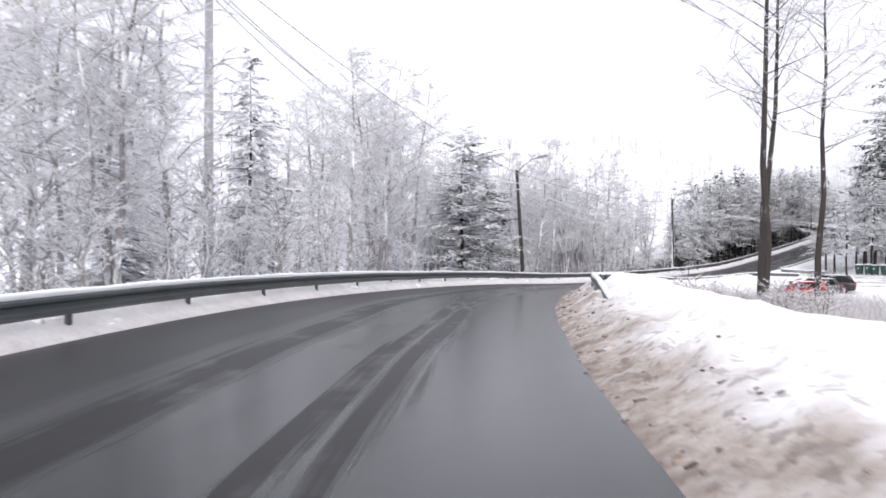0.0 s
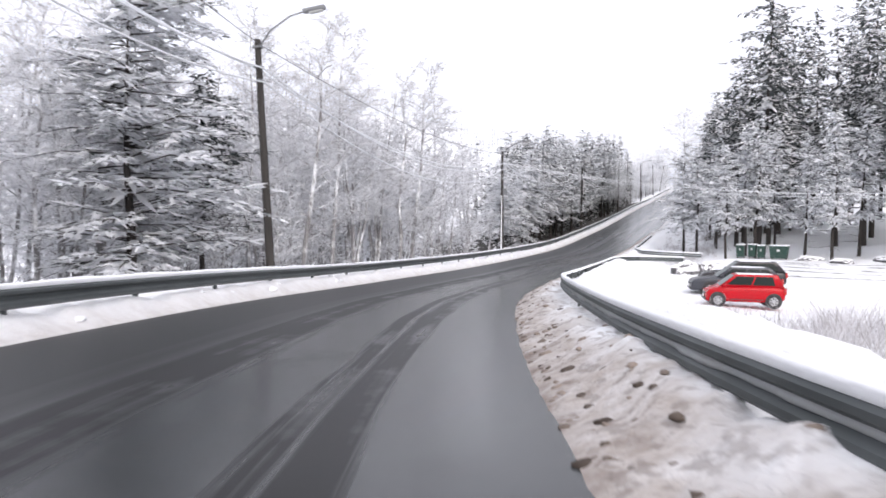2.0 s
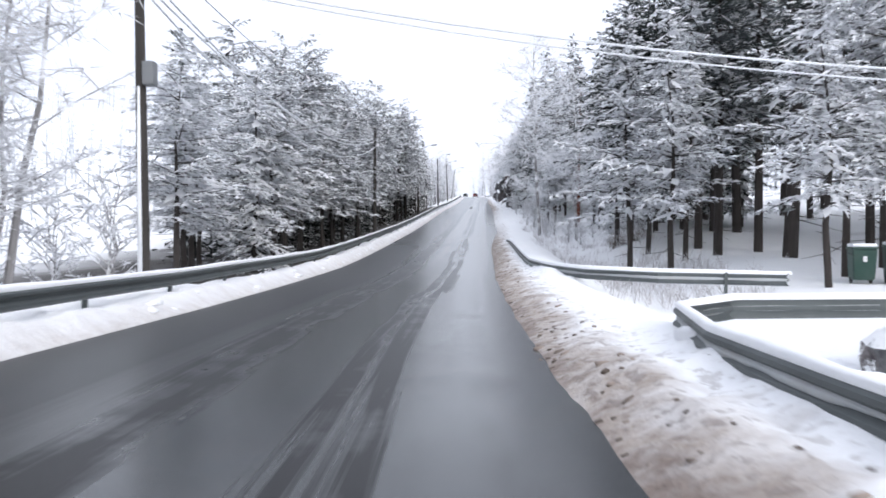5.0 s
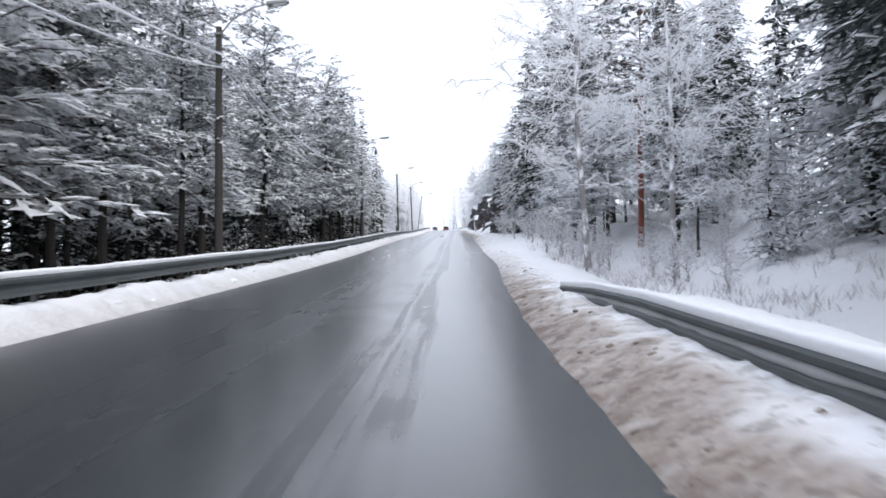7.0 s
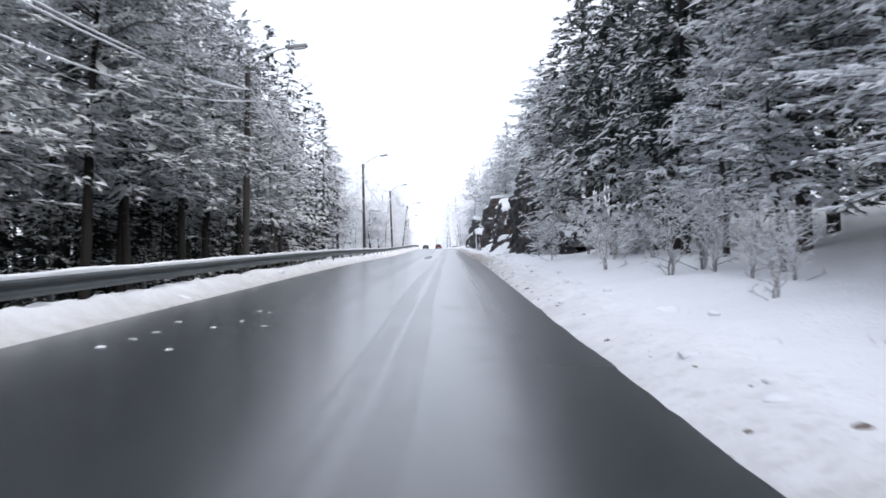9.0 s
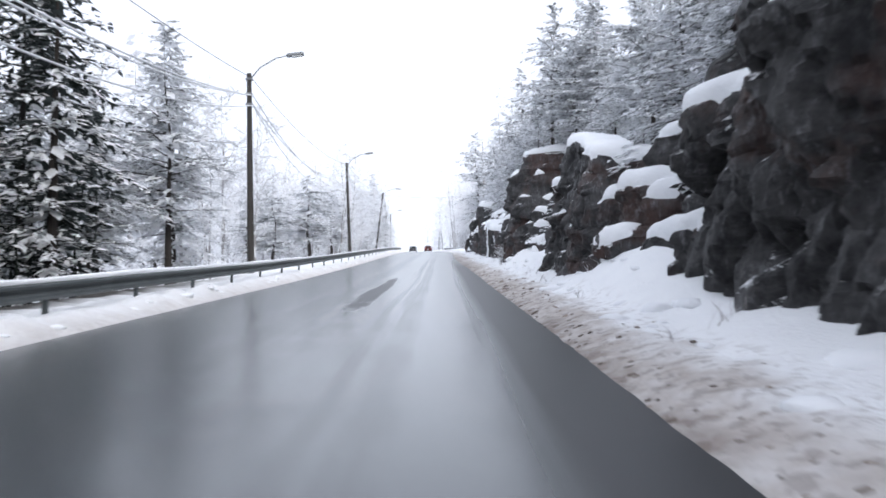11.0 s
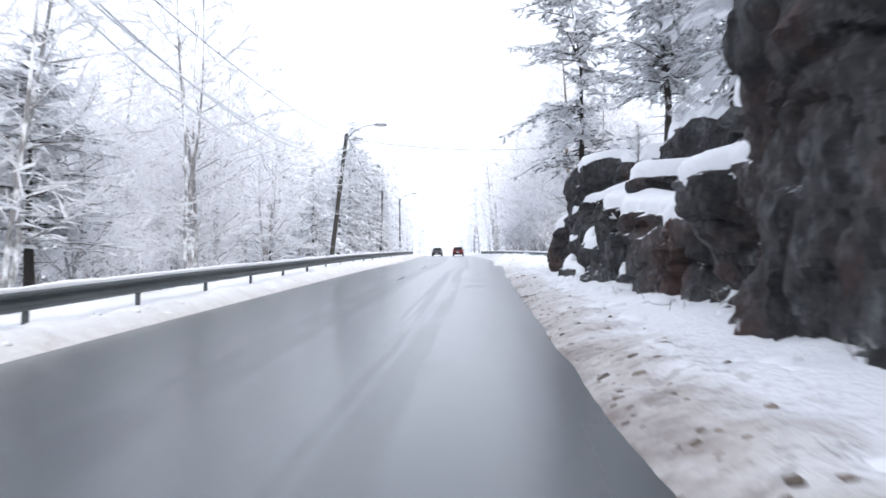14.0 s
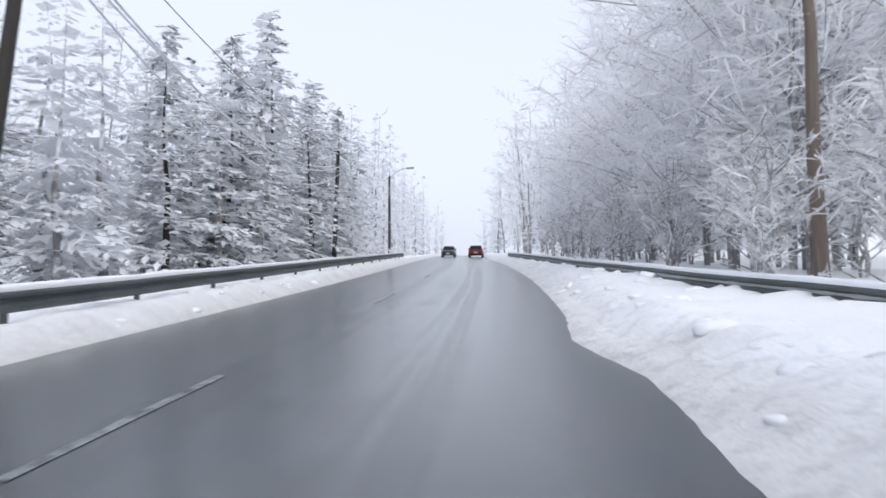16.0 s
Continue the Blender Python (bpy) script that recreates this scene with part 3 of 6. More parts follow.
def lane_marks():
    """What is left of the painted line between the lanes."""
    m = Mat("worn_paint", 0.5, 0.4)
    co = m.place("Object")
    m.put("Base Color", m.mix(m.ramp(m.noise(5.0, co, 5, 0.7), 0.40, 0.60), (0.07, 0.078, 0.082), (0.36, 0.38, 0.39)))
    for s0 in (168.5, 180.6, 192.7, 204.8):
        vs = [road_point(s0 + 0.25 * k, -2.8 + o, 0.03 * (1 - ((o - 0.76) / 3.7) ** 2) + 0.006) for k in range(14) for o in (-0.05, 0.05)]
        fs = [(2 * k, 2 * k + 1, 2 * k + 3, 2 * k + 2) for k in range(13)]
        tagged(new("lane_mark", mesh_of("lane_mark", vs, fs, m.m)), "worn white dash of the painted centre line", "road marking", kind="structure")


build_ground()
build_road()
lane_marks()


# ---- guard rails ----
W_BEAM = [(0.0, -0.155), (0.045, -0.13), (0.075, -0.10), (0.075, -0.06), (0.02, -0.02), (0.02, 0.02), (0.075, 0.06), (0.075, 0.10), (0.045, 0.13), (0.0, 0.155)]


def guard_rail(points, side, post_gap, label, first=0.0, top=0.72, load=0.05, packed=0.0):
    """A W-beam rail on posts. points: (s, d); side: +1 when its face looks towards larger d."""
    rail = thing("guard_rail", label, "guard rail")
    dens = []
    points = [(*q, top) if len(q) == 2 else q for q in points]
    for a, b in zip(points, points[1:]):
        n = max(1, int(abs(b[0] - a[0]) / 1.2))
        dens += [tuple(u + (v - u) * i / n for u, v in zip(a, b)) for i in range(n)]
    dens.append(points[-1])
    w = len(W_BEAM)
    verts, faces, cap_v, cap_f = [], [], [], []
    for i, (s, d, top) in enumerate(dens):
        sag = 0.015 * noise.noise(Vector((s * 0.2, d, 2)))
        for o, hgt in W_BEAM:
            verts.append(road_point(s, d + o * side, top - 0.155 + hgt + sag))
        for o, hgt in W_BEAM:
            verts.append(road_point(s, d + (o - 0.012) * side, top - 0.155 + hgt + sag))
        snow = load + 0.03 * noise.noise(Vector((s * 1.1, d, 4))) + 0.02 * noise.noise(Vector((s * 3.1, d, 4)))
        for o, hgt in ((0.05, -0.02), (0.07, 0.01 + snow * 0.5), (0.02, 0.02 + snow), (-0.05, 0.015 + snow * 0.7), (-0.06, -0.02)):
            cap_v.append(road_point(s, d + o * side, top + hgt + sag - 0.005))
    n = 2 * w
    for i in range(len(dens) - 1):
        for j in range(n):
            a, b = i * n + j, i * n + (j + 1) % n
            if j in (w - 1,):
                a, b = i * n + w - 1, i * n + n - 1
            elif j >= w:
                a, b = i * n + j, i * n + (j + 1 if j < n - 1 else j)
                if a == b:
                    a, b = i * n + w, i * n
            faces.append((a, b, b + n, a + n))
        for j in range(4):
            a = i * 5 + j
            cap_f.append((a, a + 1, a + 6, a + 5))
    part("beam", mesh_of("beam", verts, faces, MAT["steel"]), None, rail)
    part("snow_cap", mesh_of("snow_cap", cap_v, cap_f, MAT["snow"], True), None, rail, "snow lying along the rail's top")
    if packed:
        fine = [tuple(u + (v - u) * k / 5 for u, v in zip(a, b)) for a, b in zip(dens, dens[1:]) for k in range(5)]
        pack_v, pack_f = [], []
        for s, d, top in fine:
            fill = packed + 0.9 * noise.noise(Vector((s * 0.8, d, 11))) + 0.5 * noise.noise(Vector((s * 2.9, d, 3)))
            fill = max(fill, 0.04)
            o, deep = len(pack_v), 0.022 + 0.038 * min(1.0, fill * 1.6)
            tall = 0.025 + 0.03 * min(1.0, fill * 1.5)
            for q, hgt in ((0.018, -tall), (deep, -tall * 0.75), (deep + 0.004, tall * 0.2), (0.018, tall)):
                pack_v.append(road_point(s, d + q * side, top - 0.155 + hgt))
            if o:
                pack_f += [(o - 4 + j, o - 3 + j, o + 1 + j, o + j) for j in range(3)]
        part("packed_snow", mesh_of("packed_snow", pack_v, pack_f, MAT["old_snow"], True), None, rail, "greyish snow packed into the beam")
    bm = bmesh.new()
    box(bm, 0, 0, -0.17, 0.06, 0.11, 0.95, 0.008)
    box(bm, 0.07 * 0.5, 0, 0.14, 0.05, 0.13, 0.18, 0.006)
    post = bpy.data.meshes.new("post")
    bm.to_mesh(post)
    bm.free()
    post.materials.append(MAT["steel"])
    s0, s1 = dens[0][0], dens[-1][0]
    s = min(s0, s1) + first + 0.4
    xs = [q[0] for q in dens]
    ys = [q[1] for q in dens]
    zs = [q[2] for q in dens]
    order = np.argsort(xs)
    while s < max(s0, s1):
        d = float(np.interp(s, np.array(xs)[order], np.array(ys)[order]))
        top = float(np.interp(s, np.array(xs)[order], np.array(zs)[order]))
        ob = part("post", post, None, rail)
        p = road_point(s, d - 0.06 * side, top - 0.3)
        ob.matrix_basis = pose(*p, 0, 0, heading(s) + (0 if side > 0 else 180))
        s += post_gap
    return rail


guard_rail([(-160, -5.75, 0.62), (-76, -5.85, 0.63), (-45, -6.15, 0.70), (-20, -6.4, 0.74), (240, -6.5, 0.76)], 1, 3.6, "long galvanised steel guard rail topped with snow beside the road", top=0.76, load=0.05)
guard_rail([(-81.5, 2.2, 0.15), (-77, 2.0, 0.70), (-72, 1.95), (-60, 1.85), (-42, 1.95, 0.70), (-31, 2.1, 0.58), (-13.5, 2.3, 0.60), (-11, 2.7, 0.62), (-9.6, 3.9, 0.62), (-9.2, 6.8, 0.62)], -1, 3.8, "curving galvanised guard rail with thin snow beside parking area", load=0.05, packed=0.25)
guard_rail([(-1.6, 8.0), (-0.8, 5.0), (0.8, 3.3), (3.5, 2.5), (7, 2.15), (18, 2.05), (22, 2.0, 0.60), (25, 1.95, 0.52), (28, 1.88, 0.36)], -1, 3.8, "short galvanised guard rail ending in the snow bank", top=0.62, load=0.07, packed=0.4)
guard_rail([(183.3, 6.3, 0.56), (186, 5.2, 0.64), (192, 3.7), (204, 2.6), (240, 2.3)], -1, 3.8, "galvanised guard rail bending away at the road junction", top=0.70, packed=0.1)


# ---- poles and cables ----
def pole(s, d, height, lamp=1, lean=0.0, pale=False, box_at=0.0):
    p = ground_at(s, d)
    ob = thing("utility_pole", "pale grey utility pole dusted with frost" if pale else "weathered wooden utility pole with a street lamp arm" if lamp else "weathered wooden utility pole carrying cables", "utility pole", "poles along the road")
    v, f = tube([(0, 0, -0.6), (0, 0, height * 0.5), (0, 0, height)], [0.18, 0.16, 0.13] if pale else [0.15, 0.125, 0.10], 12)
    part("shaft", mesh_of("shaft", v, f, MAT["pale_pole" if pale else "pole"], False), None, ob)
    if lamp:
        v, f = tube([(0.05, 0, height - 0.25), (0.5, -0.05, height + 0.25), (1.2, -0.1, height + 0.62), (1.75, -0.15, height + 0.72)], [0.03] * 4, 8)
        part("lamp_arm", mesh_of("lamp_arm", v, f, MAT["lamp"], True), None, ob)
        bm = bmesh.new()
        box(bm, 2.05, -0.17, height + 0.74, 0.75, 0.26, 0.14, 0.05, Matrix.Rotation(radians(-6), 4, "Y"))
        head = part("lamp_head", bm, MAT["lamp"], ob, "grey street lamp head")
        bm = bmesh.new()
        box(bm, 2.12, -0.17, height + 0.665, 0.45, 0.2, 0.06, 0.025, Matrix.Rotation(radians(-6), 4, "Y"))
        part("lens", bm, MAT["lens"], head)
    for k, z in enumerate((0.25, 0.9, 1.35)):
        bm = bmesh.new()
        box(bm, 0, 0, height - z, 0.28, 0.28, 0.07, 0.01)
        part("bracket", bm, MAT["lamp"], ob)
    if box_at:
        bm = bmesh.new()
        box(bm, 0.24, -0.05, box_at, 0.26, 0.3, 0.55, 0.03)
        part("switch_box", bm, MAT["lamp"], ob, "grey switch box")
        v, f = tube([(-0.03, -0.14, 0.2), (-0.02, -0.135, box_at * 0.5), (0.0, -0.125, box_at - 0.3)], [0.06, 0.05, 0.03], 8)
        part("snow_strip", mesh_of("snow_strip", v, f, MAT["snow"], True), None, ob, "snow stuck along the shaft")
    ob.matrix_basis = pose(*p, 0, lean, heading(s))
    return ob


POLES = [(-112, -9.0, 9.5, 0, 0), (*road_place(0.77, -73.1), 12.2, 0, 0), (-41, -7.6, 7.9, 1, -4), (-3.5, -7.6, 8.3, 1, -1), (38.2, -8.2, 8.6, 1, 0), (78, -8.3, 8.5, 1, 0),
         (119.8, -8.3, 8.6, 1, -1), (154.5, -8.3, 8.4, 1, -2), (188.6, -8.95, 8.0, 1, 7), (222, -9.3, 7.0, 0, 2), (250, -8.6, 8.0, 1, 0)]
for k, row in enumerate(POLES):
    pole(*row, pale=k == 1, box_at=5.0 if k == 3 else 0.0)


# ---- trees ----
def bough(rng, base, out, length, width, droop, twigs, verts, faces, blade=0.09, barbs=2):
    """One bough: side sprays along a drooping axis, each a narrow frond with barbs, and a broken ridge of snow."""
    side = out.cross(Vector((0, 0, 1))).normalized()
    up = Vector((0, 0, 1))
    for k in range(twigs):
        t = (k + rng.uniform(0.2, 0.9)) / twigs
        p = base + out * (length * t) + up * (-droop * length * t * t)
        for sgn in (-1, 1):
            l = (0.18 + width * length * 0.36 * (1.05 - t) * rng.uniform(0.55, 1.2)) * min(1, length * 0.9)
            way = (out * rng.uniform(0.4, 0.95) + side * sgn * rng.uniform(0.35, 0.95) + up * -rng.uniform(-0.1, 0.6)).normalized()
            cross = way.cross(up).normalized()
            c2 = cross * rng.uniform(0.5, 1.0) * blade + up * rng.uniform(-0.04, 0.04)
            tip = p + way * l - up * (rng.uniform(0.05, 0.3) * l)
            mid = p.lerp(tip, 0.42) + up * 0.03
            o = len(verts)
            verts.extend((p, mid + c2, tip, mid - c2))
            faces.append((o, o + 1, o + 2, o + 3))
            for q in range(barbs):
                f = rng.uniform(0.1, 0.3) + 0.5 * q / barbs
                a, b = p.lerp(tip, f), p.lerp(tip, f + 0.24)
                e = a + (way * rng.uniform(0.3, 0.6) + cross * (1 if q % 2 else -1) * rng.uniform(0.5, 0.9)) * (l * rng.uniform(0.3, 0.5)) - up * rng.uniform(-0.02, 0.16) * l
                o = len(verts)
                verts.extend((a, b, e))
                faces.append((o, o + 1, o + 2))
    ridge = 0.05 + 0.02 * length
    for t in () if barbs < 2 else (0.18, 0.45, 0.72, 0.95):
        if rng.random() < 0.25:
            continue
        t += rng.uniform(-0.08, 0.05)
        p = base + out * (length * t) + up * (-droop * length * t * t + 0.05)
        w = ridge * rng.uniform(0.7, 1.7)
        along = out * rng.uniform(1.0, 2.4) * ridge * 1.6 - up * (droop * t * ridge * 2)
        o = len(verts)
        verts.extend((p + side * w - up * 0.03, p - side * w * rng.uniform(0.6, 1.1) - up * 0.03, p + along - up * 0.02, p - along - up * 0.01, p + up * 0.05))
        faces.extend(((o, o + 2, o + 4), (o + 2, o + 1, o + 4), (o + 1, o + 3, o + 4), (o + 3, o, o + 4)))


def conifer(seed, height, bare, radius, per=6, gap=0.42, twigs=7, pine=False, blade=0.06, limb=True, barbs=2, cone=False):
    """Meshes of a spruce or a pine: trunk with boughs, and the crown of sprays."""
    rng = random.Random(seed)
    bend = [Vector((rng.uniform(-0.12, 0.12), rng.uniform(-0.12, 0.12), 0)) for _ in range(5)]
    pts = [Vector((0, 0, -0.8))] + [Vector((0, 0, height * 0.97 * (i + 1) / 5)) + bend[i] for i in range(5)]
    r0 = 0.0085 * height + 0.03
    solids = [tube(pts, [r0 * (1.12 - i / 4.6) * (1.0, 0.97, 0.85, 0.7, 0.55, 0.5)[i] for i in range(6)], 8)]
    inner = random.Random(seed + 900)
    verts, faces = [], []
    z = bare
    lop = rng.uniform(0, 6.28)
    while z < height - 0.1:
        u = (z - bare) / (height - bare)
        if cone:
            prof = (1 - u) ** 0.62 * (0.7 + 0.3 * min(1, u * 4)) + 0.07
        else:
            prof = (math.sin(math.pi * (0.30 + 0.64 * u)) ** 0.8) if pine else (1 - u) ** 0.75 * (0.7 + 0.3 * min(1, u * 5)) + 0.05
        for k in range(per if u < 0.8 else max(3, per - 2)):
            az = rng.uniform(0, 2 * math.pi)
            if (pine or cone) and rng.random() < 0.16:
                continue
            length = max(0.34, radius * prof * (rng.uniform(0.38, 1.22) if pine or cone else rng.uniform(0.5, 1.18)) * (1 + 0.2 * math.cos(az - lop)))
            rise = rng.uniform(-0.05, 0.42) if pine or cone else rng.uniform(-0.25, 0.1)
            out = Vector((math.cos(az), math.sin(az), rise + 0.35 * u * u)).normalized()
            i = min(4, int(z / height * 5))
            base = Vector((0, 0, z + rng.uniform(-0.25, 0.25))) + bend[i] * 0.5
            droop = rng.uniform(0.12, 0.42)
            bough(rng, base + out * (0.12 * length), out, length * 0.88, 1.0, droop, max(2, int(twigs * length / radius + 1.5)), verts, faces, blade, barbs)
            if limb and length > 1.5:
                solids.append(tube([base, base + out * length * 0.5 + Vector((0, 0, -droop * length * 0.2)), base + out * length * 0.9 + Vector((0, 0, -droop * length * 0.75))],
                                   [0.03, 0.02, 0.008], 3, False))
        for _ in range(5 if barbs > 1 else 2):
            az, l = inner.uniform(0, 2 * math.pi), inner.uniform(0.55, 1.0) * min(1.0, 0.4 + radius * prof * 0.35)
            way = Vector((math.cos(az), math.sin(az), inner.uniform(-0.9, 0.1)))
            wide = Vector((-math.sin(az), math.cos(az), inner.uniform(-0.4, 0.4))) * (blade + 0.04) * inner.uniform(0.9, 1.6)
            a = Vector((0, 0, z + inner.uniform(-0.25, 0.25))) + bend[min(4, int(z / height * 5))] * 0.5 + way * 0.05
            o = len(verts)
            verts.extend((a, a + way * l * 0.45 + wide, a + way * l, a + way * l * 0.45 - wide))
            faces.append((o, o + 1, o + 2, o + 3))
        z += gap * rng.uniform(0.75, 1.25)
    if bare > 2 and limb:
        for _ in range(int(bare * 3)):
            az, zz, l = rng.uniform(0, 6.28), rng.uniform(1.0, bare), rng.uniform(0.4, 1.5)
            a = Vector((0, 0, zz))
            b = a + Vector((math.cos(az) * l, math.sin(az) * l, rng.uniform(-0.4, 0.15)))
            solids.append(tube([a, b], [0.018, 0.005], 3, False))
    return join(solids), (verts, faces)


def leafless(seed, height, spread, trunks=1, limbs=16, side=8, fine=8, low=0.2, thick=0.0085, hair=0.017):
    """Meshes of a bare tree in hoar frost: trunk with limbs, and the crown of fine twigs."""
    rng = random.Random(seed)
    solids, verts, faces = [], [], []

    def twig(p, way, l, w, fine=True):
        o = len(verts)
        if fine:
            across = way.cross(Vector((rng.uniform(-1, 1), rng.uniform(-1, 1), rng.uniform(-1, 1)))).normalized() * w * 1.2
            verts.extend((p - across, p + across, p + way * l + Vector((0, 0, -0.12 * l))))
            faces.append((o, o + 1, o + 2))
            return
        across = way.cross(Vector((rng.uniform(-1, 1), rng.uniform(-1, 1), rng.uniform(-1, 1)))).normalized() * w
        q = p + way * l * 0.55 + Vector((0, 0, rng.uniform(-0.08, 0.06) * l))
        e = p + way * l + Vector((0, 0, -0.12 * l))
        verts.extend((p - across, p + across, q + across * 0.8, q - across * 0.8, e))
        faces.extend(((o, o + 1, o + 2, o + 3), (o + 3, o + 2, o + 4)))

    for t in range(trunks):
        lean = Vector((rng.uniform(-0.1, 0.1), rng.uniform(-0.1, 0.1), 1)) if trunks == 1 else Vector((rng.uniform(-0.3, 0.3), rng.uniform(-0.3, 0.3), 1))
        h = height * rng.uniform(0.75, 1.0) if t else height
        pts = [Vector((0, 0, -0.6))]
        for i in range(1, 7):
            pts.append(Vector((lean.x * h * i / 6 * 0.6, lean.y * h * i / 6 * 0.6, h * i / 6)) + Vector((rng.uniform(-0.15, 0.15), rng.uniform(-0.15, 0.15), 0)))
        r0 = thick * h + 0.015
        solids.append(tube(pts, [r0 * (1.1 - i / 6.2) for i in range(7)], 7))
        for k in range(limbs):
            u = low + (0.98 - low) * (k + rng.random()) / limbs
            i = min(5, int(u * 6))
            base = pts[i].lerp(pts[i + 1], u * 6 - i)
            az = rng.uniform(0, 2 * math.pi)
            v = (u - low) / (1 - low)
            length = spread * (0.4 + 0.75 * math.sin(math.pi * min(1, v * 0.85 + 0.15))) * rng.uniform(0.65, 1.1)
            out = Vector((math.cos(az), math.sin(az), rng.uniform(0.3, 1.0))).normalized()
            mid = base + out * length * 0.5 + Vector((rng.uniform(-0.1, 0.1), rng.uniform(-0.1, 0.1), 0)) * length
            end = mid + (out + Vector((rng.uniform(-0.3, 0.3), rng.uniform(-0.3, 0.3), rng.uniform(-0.3, 0.25)))) * length * 0.5
            solids.append(tube([base, mid, end], [0.016 + 0.009 * length * (1 - u), 0.014, 0.006], 3, False))
            for j in range(side):
                w = 0.15 + 0.85 * (j + rng.random()) / side
                p = base.lerp(mid, w * 2) if w < 0.5 else mid.lerp(end, w * 2 - 1)
                way = (out * 0.55 + Vector((rng.uniform(-1, 1), rng.uniform(-1, 1), rng.uniform(-0.4, 0.7)))).normalized()
                l = length * rng.uniform(0.25, 0.55)
                twig(p, way, l, hair * 1.4, False)
                for _ in range(fine):
                    g = rng.uniform(0.1, 1)
                    w2 = (way * 0.6 + Vector((rng.uniform(-1, 1), rng.uniform(-1, 1), rng.uniform(-0.7, 0.5)))).normalized()
                    twig(p + way * l * g, w2, l * rng.uniform(0.3, 0.7), hair * rng.uniform(0.7, 1.3))
    return join(solids), (verts, faces)


PROTO = {}


def proto(key, name, solid, crown, bark, leaf, label):
    PROTO[key] = (name, mesh_of("trunk", *solid, MAT[bark], False), mesh_of("crown", *crown, MAT[leaf]), label)


taken = []


def plant(key, s, d, scale=1.0, turn=None, sink=0.1, rng=random.Random(5), group="", wide=None):
    name, trunk, crown, label = PROTO[key]
    ob = thing(name, label, "tree", group)
    part("trunk", trunk, None, ob)
    part("crown", crown, None, ob)
    p = ground_at(s, d)
    p.z -= sink
    taken.append((p.x, p.y))
    w = scale * (wide or rng.uniform(0.9, 1.1))
    ob.matrix_basis = pose(*p, rng.uniform(-1.5, 1.5), rng.uniform(-1.5, 1.5), rng.uniform(0, 360) if turn is None else turn) @ Matrix.Diagonal((w, w, scale, 1))
    return ob


def plant_xy(key, x, y, scale=1.0, **more):
    return plant(key, *road_place(x, y), scale, **more)


for i in range(3):
    proto(f"spruce{i}", "spruce_tree", *conifer(10 + i, 12, 0.5, 2.7, 7, 0.40, 7, False, 0.068), "bark", "needles", "snow-laden spruce with drooping white boughs")
for i in range(3):
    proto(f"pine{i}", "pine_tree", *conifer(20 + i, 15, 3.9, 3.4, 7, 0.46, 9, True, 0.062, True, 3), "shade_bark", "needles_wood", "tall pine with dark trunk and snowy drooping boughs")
for i in range(2):
    proto(f"young{i}", "pine_tree", *conifer(25 + i, 10.5, 2.9, 2.7, 7, 0.40, 8, False, 0.062, True, 3, True), "bark", "needles", "young pine with bare lower trunk and snowy crown")
proto("fine_pine", "pine_tree", *conifer(28, 10.5, 2.0, 2.7, 6, 0.36, 12, False, 0.045, True, 3, True), "bark", "needles", "young pine with fine snowy boughs over the rock")
for i in range(2):
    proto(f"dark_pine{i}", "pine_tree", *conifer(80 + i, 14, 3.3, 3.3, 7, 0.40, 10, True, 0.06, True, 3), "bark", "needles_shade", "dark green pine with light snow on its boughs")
proto("rail_pine", "pine_tree", *conifer(83, 11.5, 1.5, 2.7, 7, 0.36, 9, True, 0.055, True, 3), "bark", "needles", "broad pine with snowy spreading boughs near a pole")
proto("dry_bush", "bush", *leafless(62, 2.7, 1.0, 5, 6, 4, 4, 0.12, 0.005, 0.011), "brown_bark", "twig", "thin brown shrub stems powdered with frost")
proto("red_pine", "pine_tree", *conifer(29, 16, 8.0, 2.6, 6, 0.5, 8, True), "pine_bark", "needles_dark", "tall pine with reddish bark and dusted needles")
for i in range(2):
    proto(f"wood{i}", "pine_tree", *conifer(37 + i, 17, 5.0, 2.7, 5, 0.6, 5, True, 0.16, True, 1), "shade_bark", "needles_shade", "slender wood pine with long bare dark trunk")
for i in range(3):
    proto(f"tall{i}", "spruce_tree", *conifer(33 + i, 19, 4.5, 3.4, 6, 0.52, 6, False, 0.13, True, 2, True), "bark", "needles_dark", "tall dark spruce dusted with snow")
for i in range(2):
    proto(f"deep{i}", "spruce_tree", *conifer(45 + i, 16, 1.5, 3.2, 6, 0.50, 6, False, 0.105, False, 2), "bark", "needles_shade", "spruce with the wood's shade put into its dark needles")
for i in range(2):
    proto(f"mid_spruce{i}", "spruce_tree", *conifer(14 + i, 12, 0.5, 2.7, 6, 0.48, 5, False, 0.10, False, 2), "bark", "needles", "snow-laden spruce with drooping white boughs")
for i in range(2):
    proto(f"far_spruce{i}", "spruce_tree", *conifer(40 + i, 12, 0.8, 2.4, 5, 0.5, 5, False, 0.14, False, 1), "grey_bark", "needles_frost_haze", "spruce whitened with frost and painted haze in the woods")
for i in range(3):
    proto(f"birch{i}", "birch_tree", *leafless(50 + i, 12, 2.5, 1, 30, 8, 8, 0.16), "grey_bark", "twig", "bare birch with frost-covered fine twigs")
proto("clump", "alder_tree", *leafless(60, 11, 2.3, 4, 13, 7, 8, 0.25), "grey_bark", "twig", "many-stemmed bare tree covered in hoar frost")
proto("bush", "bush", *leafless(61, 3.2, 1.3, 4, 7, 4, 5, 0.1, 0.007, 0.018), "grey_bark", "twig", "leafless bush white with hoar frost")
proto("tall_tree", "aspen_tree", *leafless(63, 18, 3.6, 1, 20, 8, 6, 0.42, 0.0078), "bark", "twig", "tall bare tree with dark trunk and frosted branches")
